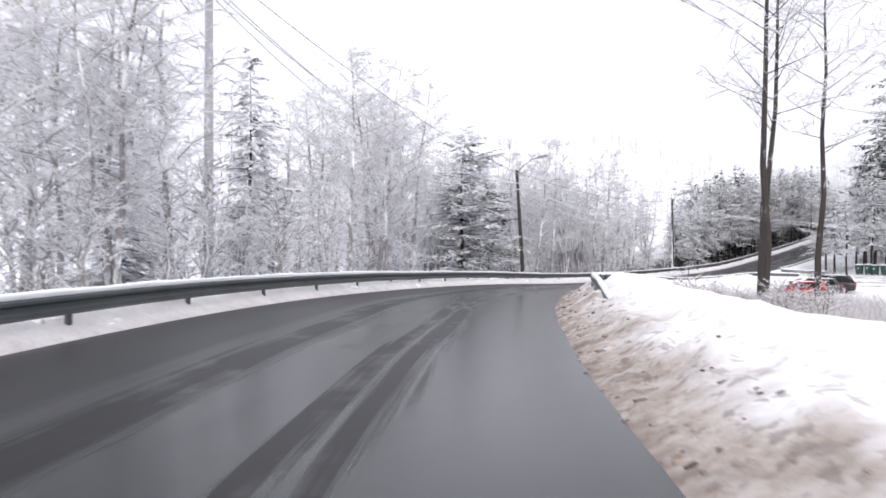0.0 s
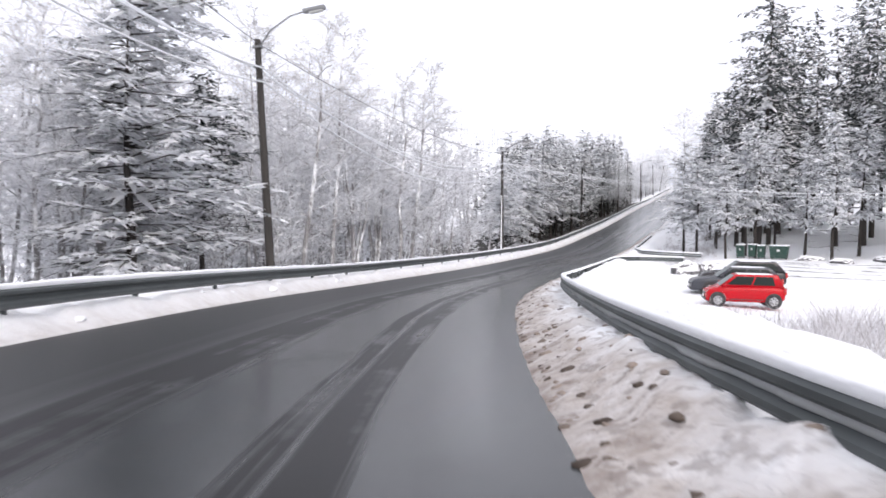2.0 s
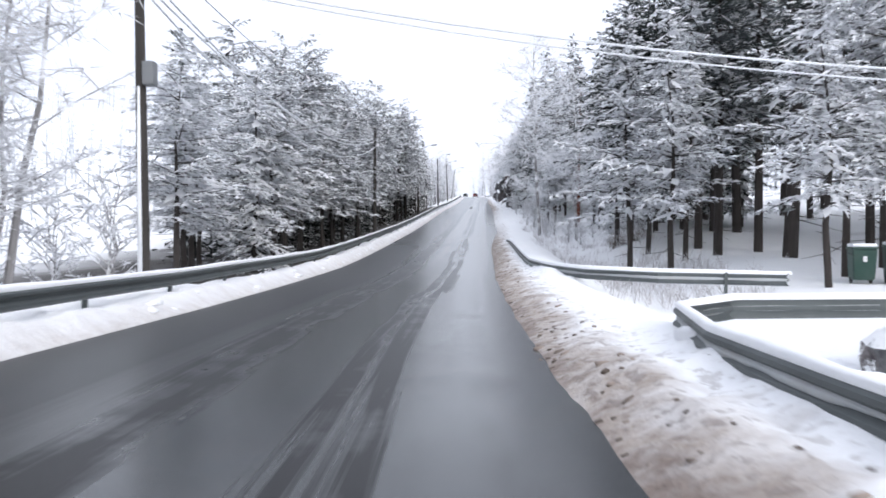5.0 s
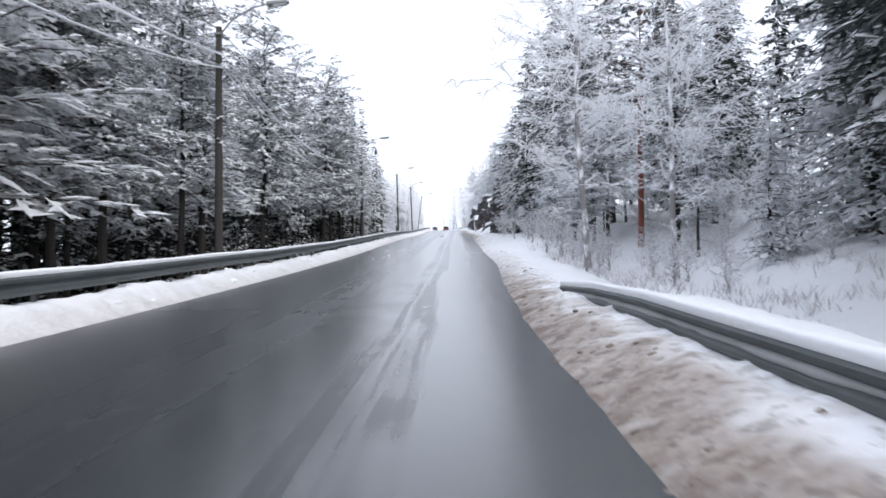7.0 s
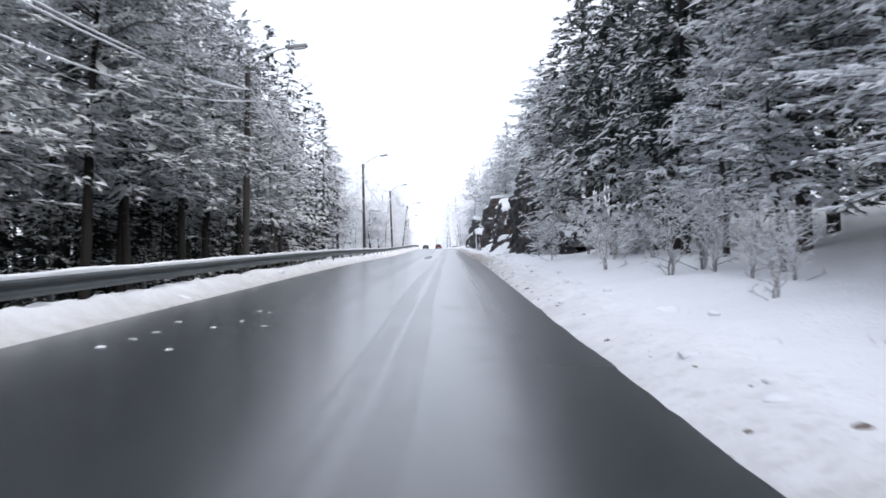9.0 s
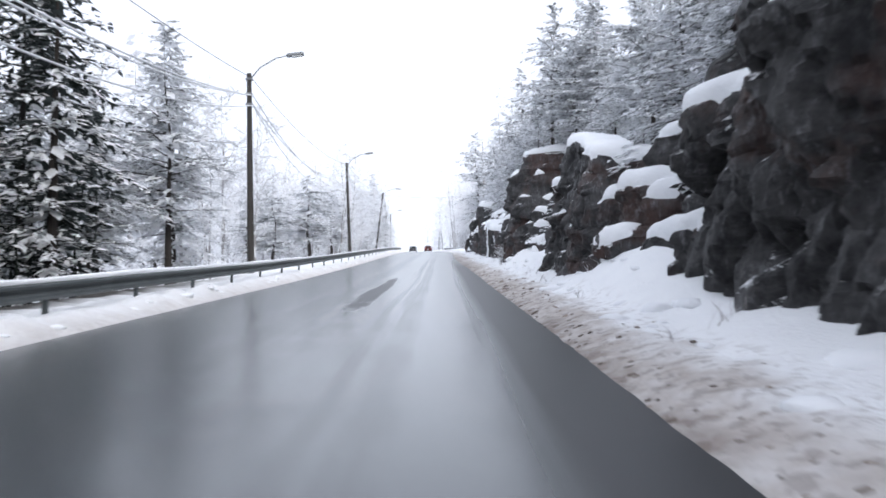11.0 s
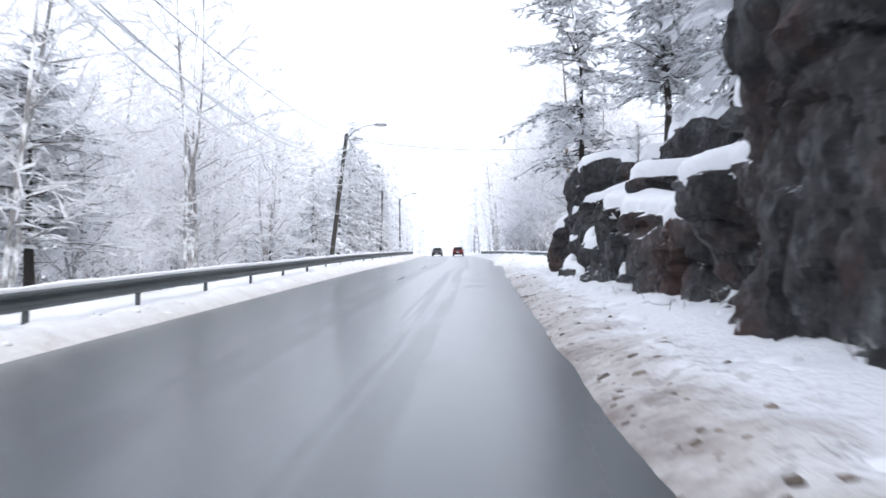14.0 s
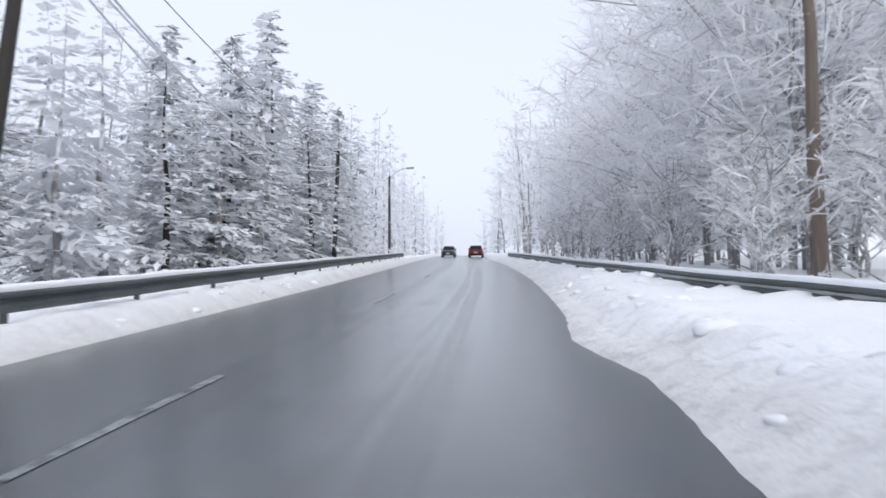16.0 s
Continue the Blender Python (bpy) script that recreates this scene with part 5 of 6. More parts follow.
def build_rock():
    """The broken face from its foot to the wood's edge in sections, and the snow that lies on its shelves."""
    ss = np.arange(86, 170, 0.095)
    nz, nb = 64, 10
    high = np.zeros((len(ss), nz + nb))
    grid, rough = np.zeros((len(ss), nz + nb, 3)), np.zeros((len(ss), nz + nb, 3))
    for i, s in enumerate(ss):
        d0, h = rock_column(s)
        foot = bank(s, d0) - 0.5
        near = [q for q in STEPS if q[0] - 0.8 < s < q[1] + 0.8]
        prof = []
        for k in range(110):
            z = foot + (h - foot) * k / 109
            broad, fine = rock_depth(s, z, near)
            prof.append((d0 + broad, z, fine * (1 - 0.6 * ease(z / h, 0.9, 1))))
        run = [0.0]
        for q, w in zip(prof, prof[1:]):
            run.append(run[-1] + math.hypot(w[0] - q[0], w[1] - q[1]))
        at = np.linspace(0, run[-1], nz)
        col = [np.interp(at, run, [q[n] for q in prof]) for n in range(3)]
        top, zt = col[0][-1], col[1][-1]
        side = road_point(s, 1.0) - road_point(s, 0.0)
        zero = road_point(s, 0.0)
        for k in range(nz + nb):
            if k < nz:
                d, z, f = col[0][k], col[1][k], col[2][k]
            else:
                u = (k - nz + 1) / nb
                d = top + 6.5 * u * u + 0.25 * u
                f = 0.0
                z = zt * (1 - ease(u, 0.4, 1)) + (bank(s, d) - 0.3) * ease(u, 0.4, 1) + 0.25 * noise.noise(Vector((s * 0.6, d, 1))) * (1 - u) + 0.8 * u * (1 - u)
            high[i, k] = z
            grid[i, k] = zero + side * d + Vector((0, 0, z))
            rough[i, k] = zero + side * (d + f) + Vector((0, 0, z + 0.12 * f))
    soft = blur(0.45 * grid + 0.55 * rough, 2)
    du, dv = np.gradient(soft, axis=0), np.gradient(soft, axis=1)
    nrm = np.cross(du, dv)
    nrm /= np.linalg.norm(nrm, axis=2, keepdims=True) + 1e-9
    upness = nrm[:, :, 2:3] * np.sign(np.mean(nrm[:, -5:, 2]))
    load = np.zeros_like(upness)
    for i in range(len(ss)):
        for k in range(nz + nb):
            q = Vector(soft[i, k])
            load[i, k, 0] = noise.noise(q * 0.9) * 0.45 + noise.noise(q * 2.4) * 0.26 + noise.noise(q * 5.5) * 0.16
    lies = np.clip((upness + load - (0.55 + 0.3 * (ss < 99))[:, None, None]) / 0.22, -0.6, 1.0)
    wall = ((ss > 133.5) & (ss < 151.6))[:, None] & (high < 1.9)
    lies = np.where(wall[:, :, None], -0.6, lies)
    thick = blur(0.24 * lies, 2) - 0.03
    snow = blur(0.25 * soft + 0.75 * rough, 2)
    lump = blur(load, 4)
    snow = snow + np.array((0, 0, 1.0)) * (thick * (1 + 2.0 * lump)) + nrm * np.sign(np.mean(nrm[:, -5:, 2])) * np.minimum(thick, 0.10) * 0.6
    rock = thing("rock_face", "dark broken rock cutting with snow on its ledges", "rock")
    stops = [86, 96, 101, 107.5, 115, 120, 126, 133, 140, 147.2, 151.8, 158, 164.5, 170]
    w = nz + nb
    for a, b in zip(stops, stops[1:]):
        ia, ib = int(np.searchsorted(ss, a)), min(int(np.searchsorted(ss, b)) + 1, len(ss))
        n = ib - ia
        faces = [(i * w + j, i * w + j + 1, (i + 1) * w + j + 1, (i + 1) * w + j) for i in range(n - 1) for j in range(w - 1)]
        me = mesh_of("buttress", rough[ia:ib].reshape(-1, 3), faces, MAT["rock"], True)
        me.set_sharp_from_angle(angle=radians(24))
        part("buttress", me, None, rock)
        cover = thick[ia:ib, :, 0].ravel()
        faces = [f for f in faces if max(cover[v] for v in f) > -0.005]
        used = sorted({v for f in faces for v in f})
        if used:
            slot = {v: k for k, v in enumerate(used)}
            vs = snow[ia:ib].reshape(-1, 3)
            part("snow_cover", mesh_of("snow_cover", [vs[v] for v in used], [tuple(slot[v] for v in f) for f in faces], MAT["snow"], True), None, rock, "thick soft snow lying on the shelves")
    # frozen trickles down the wall
    r = random.Random(5)
    for a, z0, z1, wide in ((138.0, 0.3, 2.4, 0.065), (137.7, 0.5, 1.5, 0.03), (136.4, 0.35, 1.75, 0.06), (136.2, 1.2, 1.8, 0.07), (141.0, 1.6, 2.2, 0.035)):
        d0, h = rock_column(a)
        near = [q for q in STEPS if q[0] - 0.8 < a < q[1] + 0.8]
        back = [d0 + sum(rock_depth(a, z1 + (z0 - z1) * k / 20, near)) for k in range(21)]
        back = np.convolve(np.pad(np.minimum(back, sorted(back)[10]), 2, "edge"), np.ones(5) / 5, "valid")
        pts = [road_point(a + r.uniform(-0.3, 0.3) * wide, back[k] - 0.3 * wide, z1 + (z0 - z1) * k / 20) for k in range(21)]
        v, f = tube(pts, [wide * (0.55 + 0.75 * r.random()) * (0.4 if k in (0, 20) else 1) for k in range(21)], 8)
        part("ice_trickle", mesh_of("ice_trickle", v, f, MAT["snow"], True), None, rock, "frozen white trickle of ice")


build_rock()


# ---- loose stones ----
def boulder(x, y, size, seed, label):
    s, d = road_place(x, y)
    bm = bmesh.new()
    bmesh.ops.create_icosphere(bm, subdivisions=3, radius=1)
    for v in bm.verts:
        k = v.co.copy()
        v.co *= 1 + 0.35 * noise.noise(k * 1.1 + Vector((seed, 0, 0))) + 0.12 * noise.noise(k * 3 + Vector((0, seed, 0)))
        v.co = Vector((v.co.x * size[0], v.co.y * size[1], v.co.z * size[2]))
    ob = thing("boulder", label, "rock")
    part("stone", bm, MAT["stone" if y < 50 else "rock"], ob)
    p = ground_at(s, d)
    ob.matrix_basis = pose(p.x, p.y, p.z + size[2] * 0.35, 0, 0, seed * 40)


boulder(7.2, -9.0, (1.2, 0.7, 0.7), 1, "large grey boulder half buried in snow")
boulder(8.5, -8.7, (0.55, 0.45, 0.6), 2, "angular dark stone in the snow")
boulder(20.5, -3.0, (1.6, 0.5, 0.35), 3, "low dark stones beside the parking area")
boulder(15.6, -1.2, (1.0, 0.4, 0.3), 9, "low dark stones beside the parking area")
boulder(17.5, -3.6, (0.8, 0.4, 0.3), 4, "low dark stones beside the parking area")
boulder(3.9, 111.2, (0.5, 0.45, 0.4), 5, "dark stone fallen below the rock face")
boulder(3.9, 104.5, (0.75, 0.5, 0.45), 6, "dark stone fallen below the rock face")
boulder(4.3, 121.4, (0.45, 0.4, 0.3), 7, "dark stone fallen below the rock face")
boulder(3.5, 126.4, (0.5, 0.5, 0.55), 8, "stump-like stone capped with snow")


# ---- cars ----
GLASS = paint_material("car_glass", (0.010, 0.017, 0.017), 0.18, 0.0, 0.0)
GLASS.node_tree.nodes["Principled BSDF"].inputs["Specular IOR Level"].default_value = 0.10
SCREEN = paint_material("frosted_screen", (0.16, 0.19, 0.19), 0.4)
TYRE = paint_material("tyre", (0.018, 0.018, 0.02), 0.8)
RIM = paint_material("alloy_rim", (0.55, 0.56, 0.58), 0.35, 0.6)
TRIM = paint_material("black_trim", (0.02, 0.02, 0.022), 0.5)
HEADLAMP = paint_material("headlamp", (0.42, 0.44, 0.46), 0.15)
TAIL = paint_material("tail_lamp", (0.45, 0.02, 0.02), 0.2)
PLATE = paint_material("plate", (0.7, 0.7, 0.7), 0.4)


def quad_patch(corners, u0, u1, v0, v1, n=5, out=(0, 0, 0), bow=0.0):
    """A bowed panel inside four corners (a, b along u; d, c above)."""
    a, b, c, d = (Vector(q) for q in corners)
    nrm = (b - a).cross(d - a).normalized()
    if nrm.dot(Vector(out)) < 0:
        nrm = -nrm
    vs = []
    for i in range(n + 1):
        for j in range(n + 1):
            u, v = u0 + (u1 - u0) * i / n, v0 + (v1 - v0) * j / n
            vs.append(a.lerp(b, u).lerp(d.lerp(c, u), v) + nrm * (0.008 + bow * math.sin(math.pi * i / n)))
    fs = [(i * (n + 1) + j, (i + 1) * (n + 1) + j, (i + 1) * (n + 1) + j + 1, i * (n + 1) + j + 1) for i in range(n) for j in range(n)]
    return vs, fs


def car(label, paint, x, y, z, yaw, length=3.7, width=1.66, height=1.5, base=2.5, hood=0.92, belt=1.0, wheel_r=0.31, snow=True, screen_x=0.95, roof_f=0.2, roof_r=-1.35, tail=-1.75, kind="car"):
    ob = thing("parked_car" if kind == "car" else "car", label, "car")
    L = length / 2
    w = width / 2
    st = [(-L, 0.42, belt - 0.12, w * 0.86), (-L + 0.1, 0.28, belt - 0.02, w * 0.95), (-L + 0.5, 0.22, belt + 0.03, w), (-0.4, 0.2, belt + 0.0, w), (screen_x - 0.35, 0.2, belt - 0.03, w),
          (screen_x, 0.2, hood + 0.05, w * 0.99), (L - 0.55, 0.2, hood - 0.05, w * 0.97), (L - 0.22, 0.2, hood - 0.10, w * 0.93), (L - 0.05, 0.2, hood - 0.20, w * 0.86), (L, 0.24, hood - 0.34, w * 0.78)]
    ring = []
    for px, zb, zt, hw in st:
        half = [(0.0, zb), (hw * 0.88, zb), (hw * 0.985, zb + 0.12), (hw, zb + (zt - zb) * 0.45), (hw * 0.985, zt - 0.13), (hw * 0.93, zt - 0.035), (hw * 0.8, zt), (0, zt + 0.03)]
        ring.append([(px, -a, b) for a, b in half] + [(px, a, b) for a, b in half[-2:0:-1]])
    n = len(ring[0])
    verts = [v for r in ring for v in r]
    faces = [(i * n + j, i * n + (j + 1) % n, (i + 1) * n + (j + 1) % n, (i + 1) * n + j) for i in range(len(ring) - 1) for j in range(n)]
    faces += [tuple(range(n - 1, -1, -1)), tuple((len(ring) - 1) * n + j for j in range(n))]
    body = part("body", mesh_of("body", verts, faces, paint, True), None, ob)
    rounding = body.modifiers.new("rounding", "SUBSURF")
    rounding.levels = rounding.render_levels = 2
    b0, t0, bw, tw = belt - 0.04, height, w * 0.93, w * 0.72
    A, B = (screen_x, b0), (tail, b0)
    C, D = (roof_r, t0 - 0.02), (roof_f, t0 - 0.03)
    cab = []
    for sg in (-1, 1):
        cab += [(A[0], sg * bw * 0.94, A[1]), (B[0], sg * bw * 0.96, B[1]), (C[0], sg * tw, C[1]), (D[0], sg * tw * 0.98, D[1])]
    bm = bmesh.new()
    vv = [bm.verts.new(c) for c in cab]
    for f in ((0, 1, 2, 3), (7, 6, 5, 4), (0, 3, 7, 4), (1, 5, 6, 2), (3, 2, 6, 7), (0, 4, 5, 1)):
        bm.faces.new([vv[k] for k in f])
    bmesh.ops.recalc_face_normals(bm, faces=bm.faces)
    bmesh.ops.bevel(bm, geom=[e for e in bm.edges if max(v.co.z for v in e.verts) > b0 + 0.1], offset=0.07, segments=3, affect="EDGES", profile=0.6)
    for f in bm.faces:
        f.smooth = True
    cabin = part("cabin", bm, paint, ob)
    for sg in (-1, 1):
        o = 0 if sg < 0 else 4
        side = (cab[o + 1], cab[o + 0], cab[o + 3], cab[o + 2])
        for u0, u1 in (((0.10, 0.28), (0.30, 0.56), (0.585, 0.92)) if length > 4 else ((0.14, 0.50), (0.53, 0.92))):
            part("side_window", mesh_of("side_window", *quad_patch(side, u0, u1, 0.17, 0.84, 4, (0, sg, 0)), GLASS, True), None, ob)
        part("door_handle", mesh_of("door_handle", *tube([(0.05, sg * (w + 0.005), belt - 0.16), (-0.12, sg * (w + 0.012), belt - 0.15)], [0.015, 0.015], 6), paint, True), None, ob)
        bm = bmesh.new()
        box(bm, screen_x - 0.25, sg * (w + 0.06), belt + 0.06, 0.14, 0.2, 0.14, 0.035)
        part("mirror", bm, paint, ob)
        bm = bmesh.new()
        box(bm, L - 0.24, sg * w * 0.70, hood - 0.235, 0.36, 0.26, 0.12, 0.05, Matrix.Rotation(radians(12), 4, "Y") @ Matrix.Rotation(radians(-24 * sg), 4, "Z"))
        part("headlight", bm, HEADLAMP, ob)
        bm = bmesh.new()
        box(bm, -L + 0.06, sg * w * 0.84, belt - 0.18, 0.12, 0.2, 0.3, 0.03)
        part("tail_light", bm, TAIL, ob)
        bm = bmesh.new()
        box(bm, -0.05, sg * (w * 0.985), 0.36, base * 0.62, 0.03, 0.035, 0.01)
        part("side_strip", bm, TRIM if snow else RIM, ob)
        for px in (base / 2 + 0.02, -base / 2 + 0.02):
            v, f = tube([(px, sg * (w - 0.2), wheel_r + 0.01), (px, sg * (w + 0.004), wheel_r + 0.01)], [wheel_r + 0.065] * 2, 22)
            part("wheel_arch", mesh_of("wheel_arch", v, f, TRIM), None, ob)
            wheel = new("wheel")
            wheel.parent = ob
            v, f = tube([(px, sg * (w - 0.19), wheel_r), (px, sg * (w - 0.02), wheel_r), (px, sg * (w + 0.014), wheel_r)], [wheel_r, wheel_r, wheel_r * 0.93], 22)
            part("tyre", mesh_of("tyre", v, f, TYRE), None, wheel)
            lists = []
            rr = wheel_r * 0.64
            ro = tube([(px, sg * (w + 0.004), wheel_r), (px, sg * (w + 0.020), wheel_r)], [rr * 1.0, rr * 0.98], 22)
            lists.append(tube([(px, sg * (w + 0.01), wheel_r), (px, sg * (w + 0.034), wheel_r)], [rr * 0.24, rr * 0.18], 10))
            for k in range(7):
                a = 2 * math.pi * k / 7
                c, sn = math.cos(a), math.sin(a)
                pa, pb = (px + c * rr * 0.15, sg * (w + 0.028), wheel_r + sn * rr * 0.15), (px + c * rr * 0.95, sg * (w + 0.022), wheel_r + sn * rr * 0.95)
                lists.append(tube([pa, pb], [rr * 0.10, rr * 0.15], 5))
            m = 22
            ringv = [(px + math.cos(2 * math.pi * k / m) * q, sg * (w + 0.024), wheel_r + math.sin(2 * math.pi * k / m) * q) for q in (rr, rr * 0.86) for k in range(m)]
            lists.append((ringv, [(k, (k + 1) % m, m + (k + 1) % m, m + k) for k in range(m)]))
            part("hub_disc", mesh_of("hub_disc", *ro, TRIM), None, wheel)
            part("rim", mesh_of("rim", *join(lists), RIM), None, wheel, "silver spoked rim")
    part("windscreen", mesh_of("windscreen", *quad_patch((cab[0], cab[4], cab[7], cab[3]), 0.07, 0.93, 0.08, 0.90, 5, (1, 0, 0.5)), SCREEN if snow else GLASS, True), None, ob)
    part("rear_window", mesh_of("rear_window", *quad_patch((cab[1], cab[5], cab[6], cab[2]), 0.1, 0.9, 0.2, 0.86, 5, (-1, 0, 0.5)), GLASS, True), None, ob)
    bm = bmesh.new()
    box(bm, L - 0.01, 0, hood - 0.36, 0.07, width * 0.5, 0.08, 0.02)
    part("grille", bm, TRIM, ob)
    bm = bmesh.new()
    box(bm, L - 0.0, 0, 0.33, 0.09, width * 0.72, 0.13, 0.04)
    part("lower_intake", bm, TRIM, ob)
    bm = bmesh.new()
    box(bm, L + 0.035, 0, 0.46, 0.02, 0.5, 0.11, 0.005)
    part("number_plate", bm, PLATE, ob)
    bm = bmesh.new()
    box(bm, -L - 0.0, 0, 0.62, 0.02, 0.5, 0.11, 0.005)
    part("number_plate", bm, PLATE, ob)
    if snow:
        vs, nn = [], 8
        for i in range(nn + 1):
            for j in range(nn + 1):
                u, v = i / nn, j / nn
                edge = min(u, 1 - u, v, 1 - v)
                px = roof_r + 0.06 + (roof_f - roof_r - 0.12) * u
                vs.append((px, (v - 0.5) * 2 * tw * 0.92, t0 - 0.035 + 0.035 * ease(edge, 0, 0.18) + 0.012 * noise.noise(Vector((px * 4, v * 5, x)))))
        fs = [(i * (nn + 1) + j, (i + 1) * (nn + 1) + j, (i + 1) * (nn + 1) + j + 1, i * (nn + 1) + j + 1) for i in range(nn) for j in range(nn)]
        part("roof_snow", mesh_of("roof_snow", vs, fs, MAT["snow"], True), None, ob, "thin snow on the roof")
    ob.matrix_basis = pose(x, y, z, 0, 0, yaw)
    return ob


RED = paint_material("red_paint", (0.45, 0.003, 0.010), 0.25, 0.0, 0.0)
RED.node_tree.nodes["Principled BSDF"].inputs["Specular IOR Level"].default_value = 0.3
GREY = paint_material("grey_paint", (0.055, 0.060, 0.072), 0.28, 0.2, 0.05)
BLACK = paint_material("black_paint", (0.025, 0.022, 0.026), 0.2, 0.2, 0.1)
PARK_YAW = 188.4


def park(fx, fy, hub_z, base, wheel_r):
    """The centre of a car whose nearer front hub stands at fx, fy."""
    c, s = math.cos(radians(PARK_YAW)), math.sin(radians(PARK_YAW))
    return fx - c * (base / 2) + s * 0.83, fy - s * (base / 2) - c * 0.83, hub_z - wheel_r - 0.03


x, y, z = park(9.29, -25.3, -2.93, 2.52, 0.31)
car("small red hatchback parked in the snow", RED, x, y, z, PARK_YAW, 3.62, 1.68, 1.57, 2.52, 0.95, 0.98, 0.31, True, 1.22, 0.45, -1.45, -1.74)
x, y, z = park(8.88, -20.48, -2.82, 2.7, 0.33)
car("grey estate car parked beside the red one", GREY, x, y, z, PARK_YAW, 4.7, 1.82, 1.55, 2.7, 0.95, 1.0, 0.33, True, 1.05, 0.3, -1.75, -2.25)
x, y, z = park(9.3, -16.9, -2.72, 2.75, 0.34)
car("black estate car with snow on its bonnet", BLACK, x, y, z, PARK_YAW, 4.75, 1.84, 1.62, 2.75, 0.99, 1.04, 0.34, True, 1.0, 0.25, -1.8, -2.3)


def road_car(label, paint, s, d, back):
    p = road_point(s, d, 0.03)
    tilt = math.degrees(math.atan2(road_point(s + 2, d).z - road_point(s - 2, d).z, 4))
    ob = car(label, paint, p.x, p.y, p.z, 90 if back else 270, 4.4, 1.8, 1.5, 2.65, 0.95, 1.0, 0.32, False, 1.05, 0.3, -1.5, -2.1, "moving")
    ob.matrix_basis = pose(*p, 0, 0, 90 if back else 270) @ pose(0, 0, 0, 0, -tilt if back else tilt, 0)


ROAD_RED = paint_material("dark_red_paint", (0.11, 0.014, 0.014), 0.25, 0.0, 0.1)
road_car("dark red hatchback driving away along the road", ROAD_RED, 272, 0.2, True)
road_car("dark saloon coming down the road", BLACK, 280, -3.4, False)


# ---- bins ----
def bin_(x, y, w, d, h, wheels=True):
    ob = thing("waste_bin" if w < 1 else "waste_container", "dark green plastic waste bin with snow on its lid" if w < 1 else "wide dark green waste container with snowy lid", "waste bin", "bins beside the parking area")
    bm = bmesh.new()
    vs = box(bm, 0, 0, h * 0.5 + 0.06, w, d, h - 0.12)
    for v in bm.verts:
        if v.co.z < h * 0.5:
            v.co.x *= 0.86
            v.co.y *= 0.82
    bmesh.ops.bevel(bm, geom=list(bm.edges), offset=0.03, segments=2, affect="EDGES")
    part("body", bm, BIN, ob)
    bm = bmesh.new()
    box(bm, 0, 0, h + 0.02, w * 1.06, d * 1.06, 0.07, 0.025)
    part("lid", bm, BIN, ob)
    bm = bmesh.new()
    box(bm, 0, 0, h + 0.10, w * 1.0, d * 0.98, 0.10, 0.045)
    part("snow", bm, MAT["snow"], ob, "snow on the lid")
    bm = bmesh.new()
    box(bm, 0, -d * 0.5 - 0.01, h * 0.72, w * 0.16, 0.02, h * 0.16, 0.004)
    part("sticker", bm, PLATE, ob)
    for sg in (-1, 1):
        v, f = tube([(sg * w * 0.36, 0.1, 0.1), (sg * (w * 0.36 + 0.05), 0.1, 0.1)], [0.1, 0.1], 12)
        part("wheel", mesh_of("wheel", v, f, TYRE), None, ob)
    p = ground_at(*road_place(x, y))
    ob.matrix_basis = pose(p.x, p.y, p.z - 0.02, 0, 0, -12)


BIN = paint_material("green_plastic", (0.012, 0.050, 0.037), 0.45, 0.0, 0.1)
bin_(10.9, 0.75, 0.62, 0.7, 0.98)
bin_(11.75, 0.55, 0.58, 0.7, 1.0)
bin_(12.4, 0.4, 0.58, 0.7, 0.98)
bin_(13.65, 0.1, 1.35, 0.9, 1.0)


# ---- cables ----
def cable(a, b, sag, radius, mat, label):
    pts = []
    n = 20
    for i in range(n + 1):
        u = i / n
        p = Vector(a).lerp(Vector(b), u)
        p.z -= sag * 4 * u * (1 - u)
        pts.append(p)
    v, f = tube(pts, [radius] * (n + 1), 5, False)
    ob = new("overhead_cable", mesh_of("overhead_cable", v, f, MAT[mat], True))
    tagged(ob, label, "cable", "cables along the road")


def pole_head(row, drop, side=0.0):
    s, d, h, lamp, lean = row
    p = ground_at(s, d)
    q = pose(*p, 0, lean, heading(s)) @ Vector((side, 0, h - drop))
    return q


for a, b in zip(POLES, POLES[1:]):
    cable(pole_head(a, 0.2, 0.12), pole_head(b, 0.2, 0.12), 0.75, 0.014, "cable", "thin dark overhead cable between two poles")
    cable(pole_head(a, 0.9, -0.15), pole_head(b, 0.9, -0.15), 1.5, 0.030, "cable_snow", "overhead cable thickened by hoar frost")
    cable(pole_head(a, 0.95, 0.15), pole_head(b, 0.95, 0.15), 1.75, 0.030, "cable_snow", "overhead cable thickened by hoar frost")
    cable(pole_head(a, 1.4, 0.15), pole_head(b, 1.4, 0.15), 2.1, 0.028, "cable_snow", "overhead cable thickened by hoar frost")
cable(pole_head(POLES[3], 0.9, 0.1), (40.0, -1.0, 5.2), 2.3, 0.028, "cable_snow", "frosted overhead cable crossing above the road")
cable(pole_head(POLES[3], 1.0, 0.1), (40.0, -0.6, 5.0), 2.4, 0.022, "cable_snow", "frosted overhead cable crossing above the road")
cable(pole_head(POLES[8], 0.3, 0.1), (9.5, 204.0, 21.0), 0.7, 0.016, "cable", "thin dark overhead cable crossing above the road")
pole(*road_place(40.0, -0.8), 9.0, 0, 0)


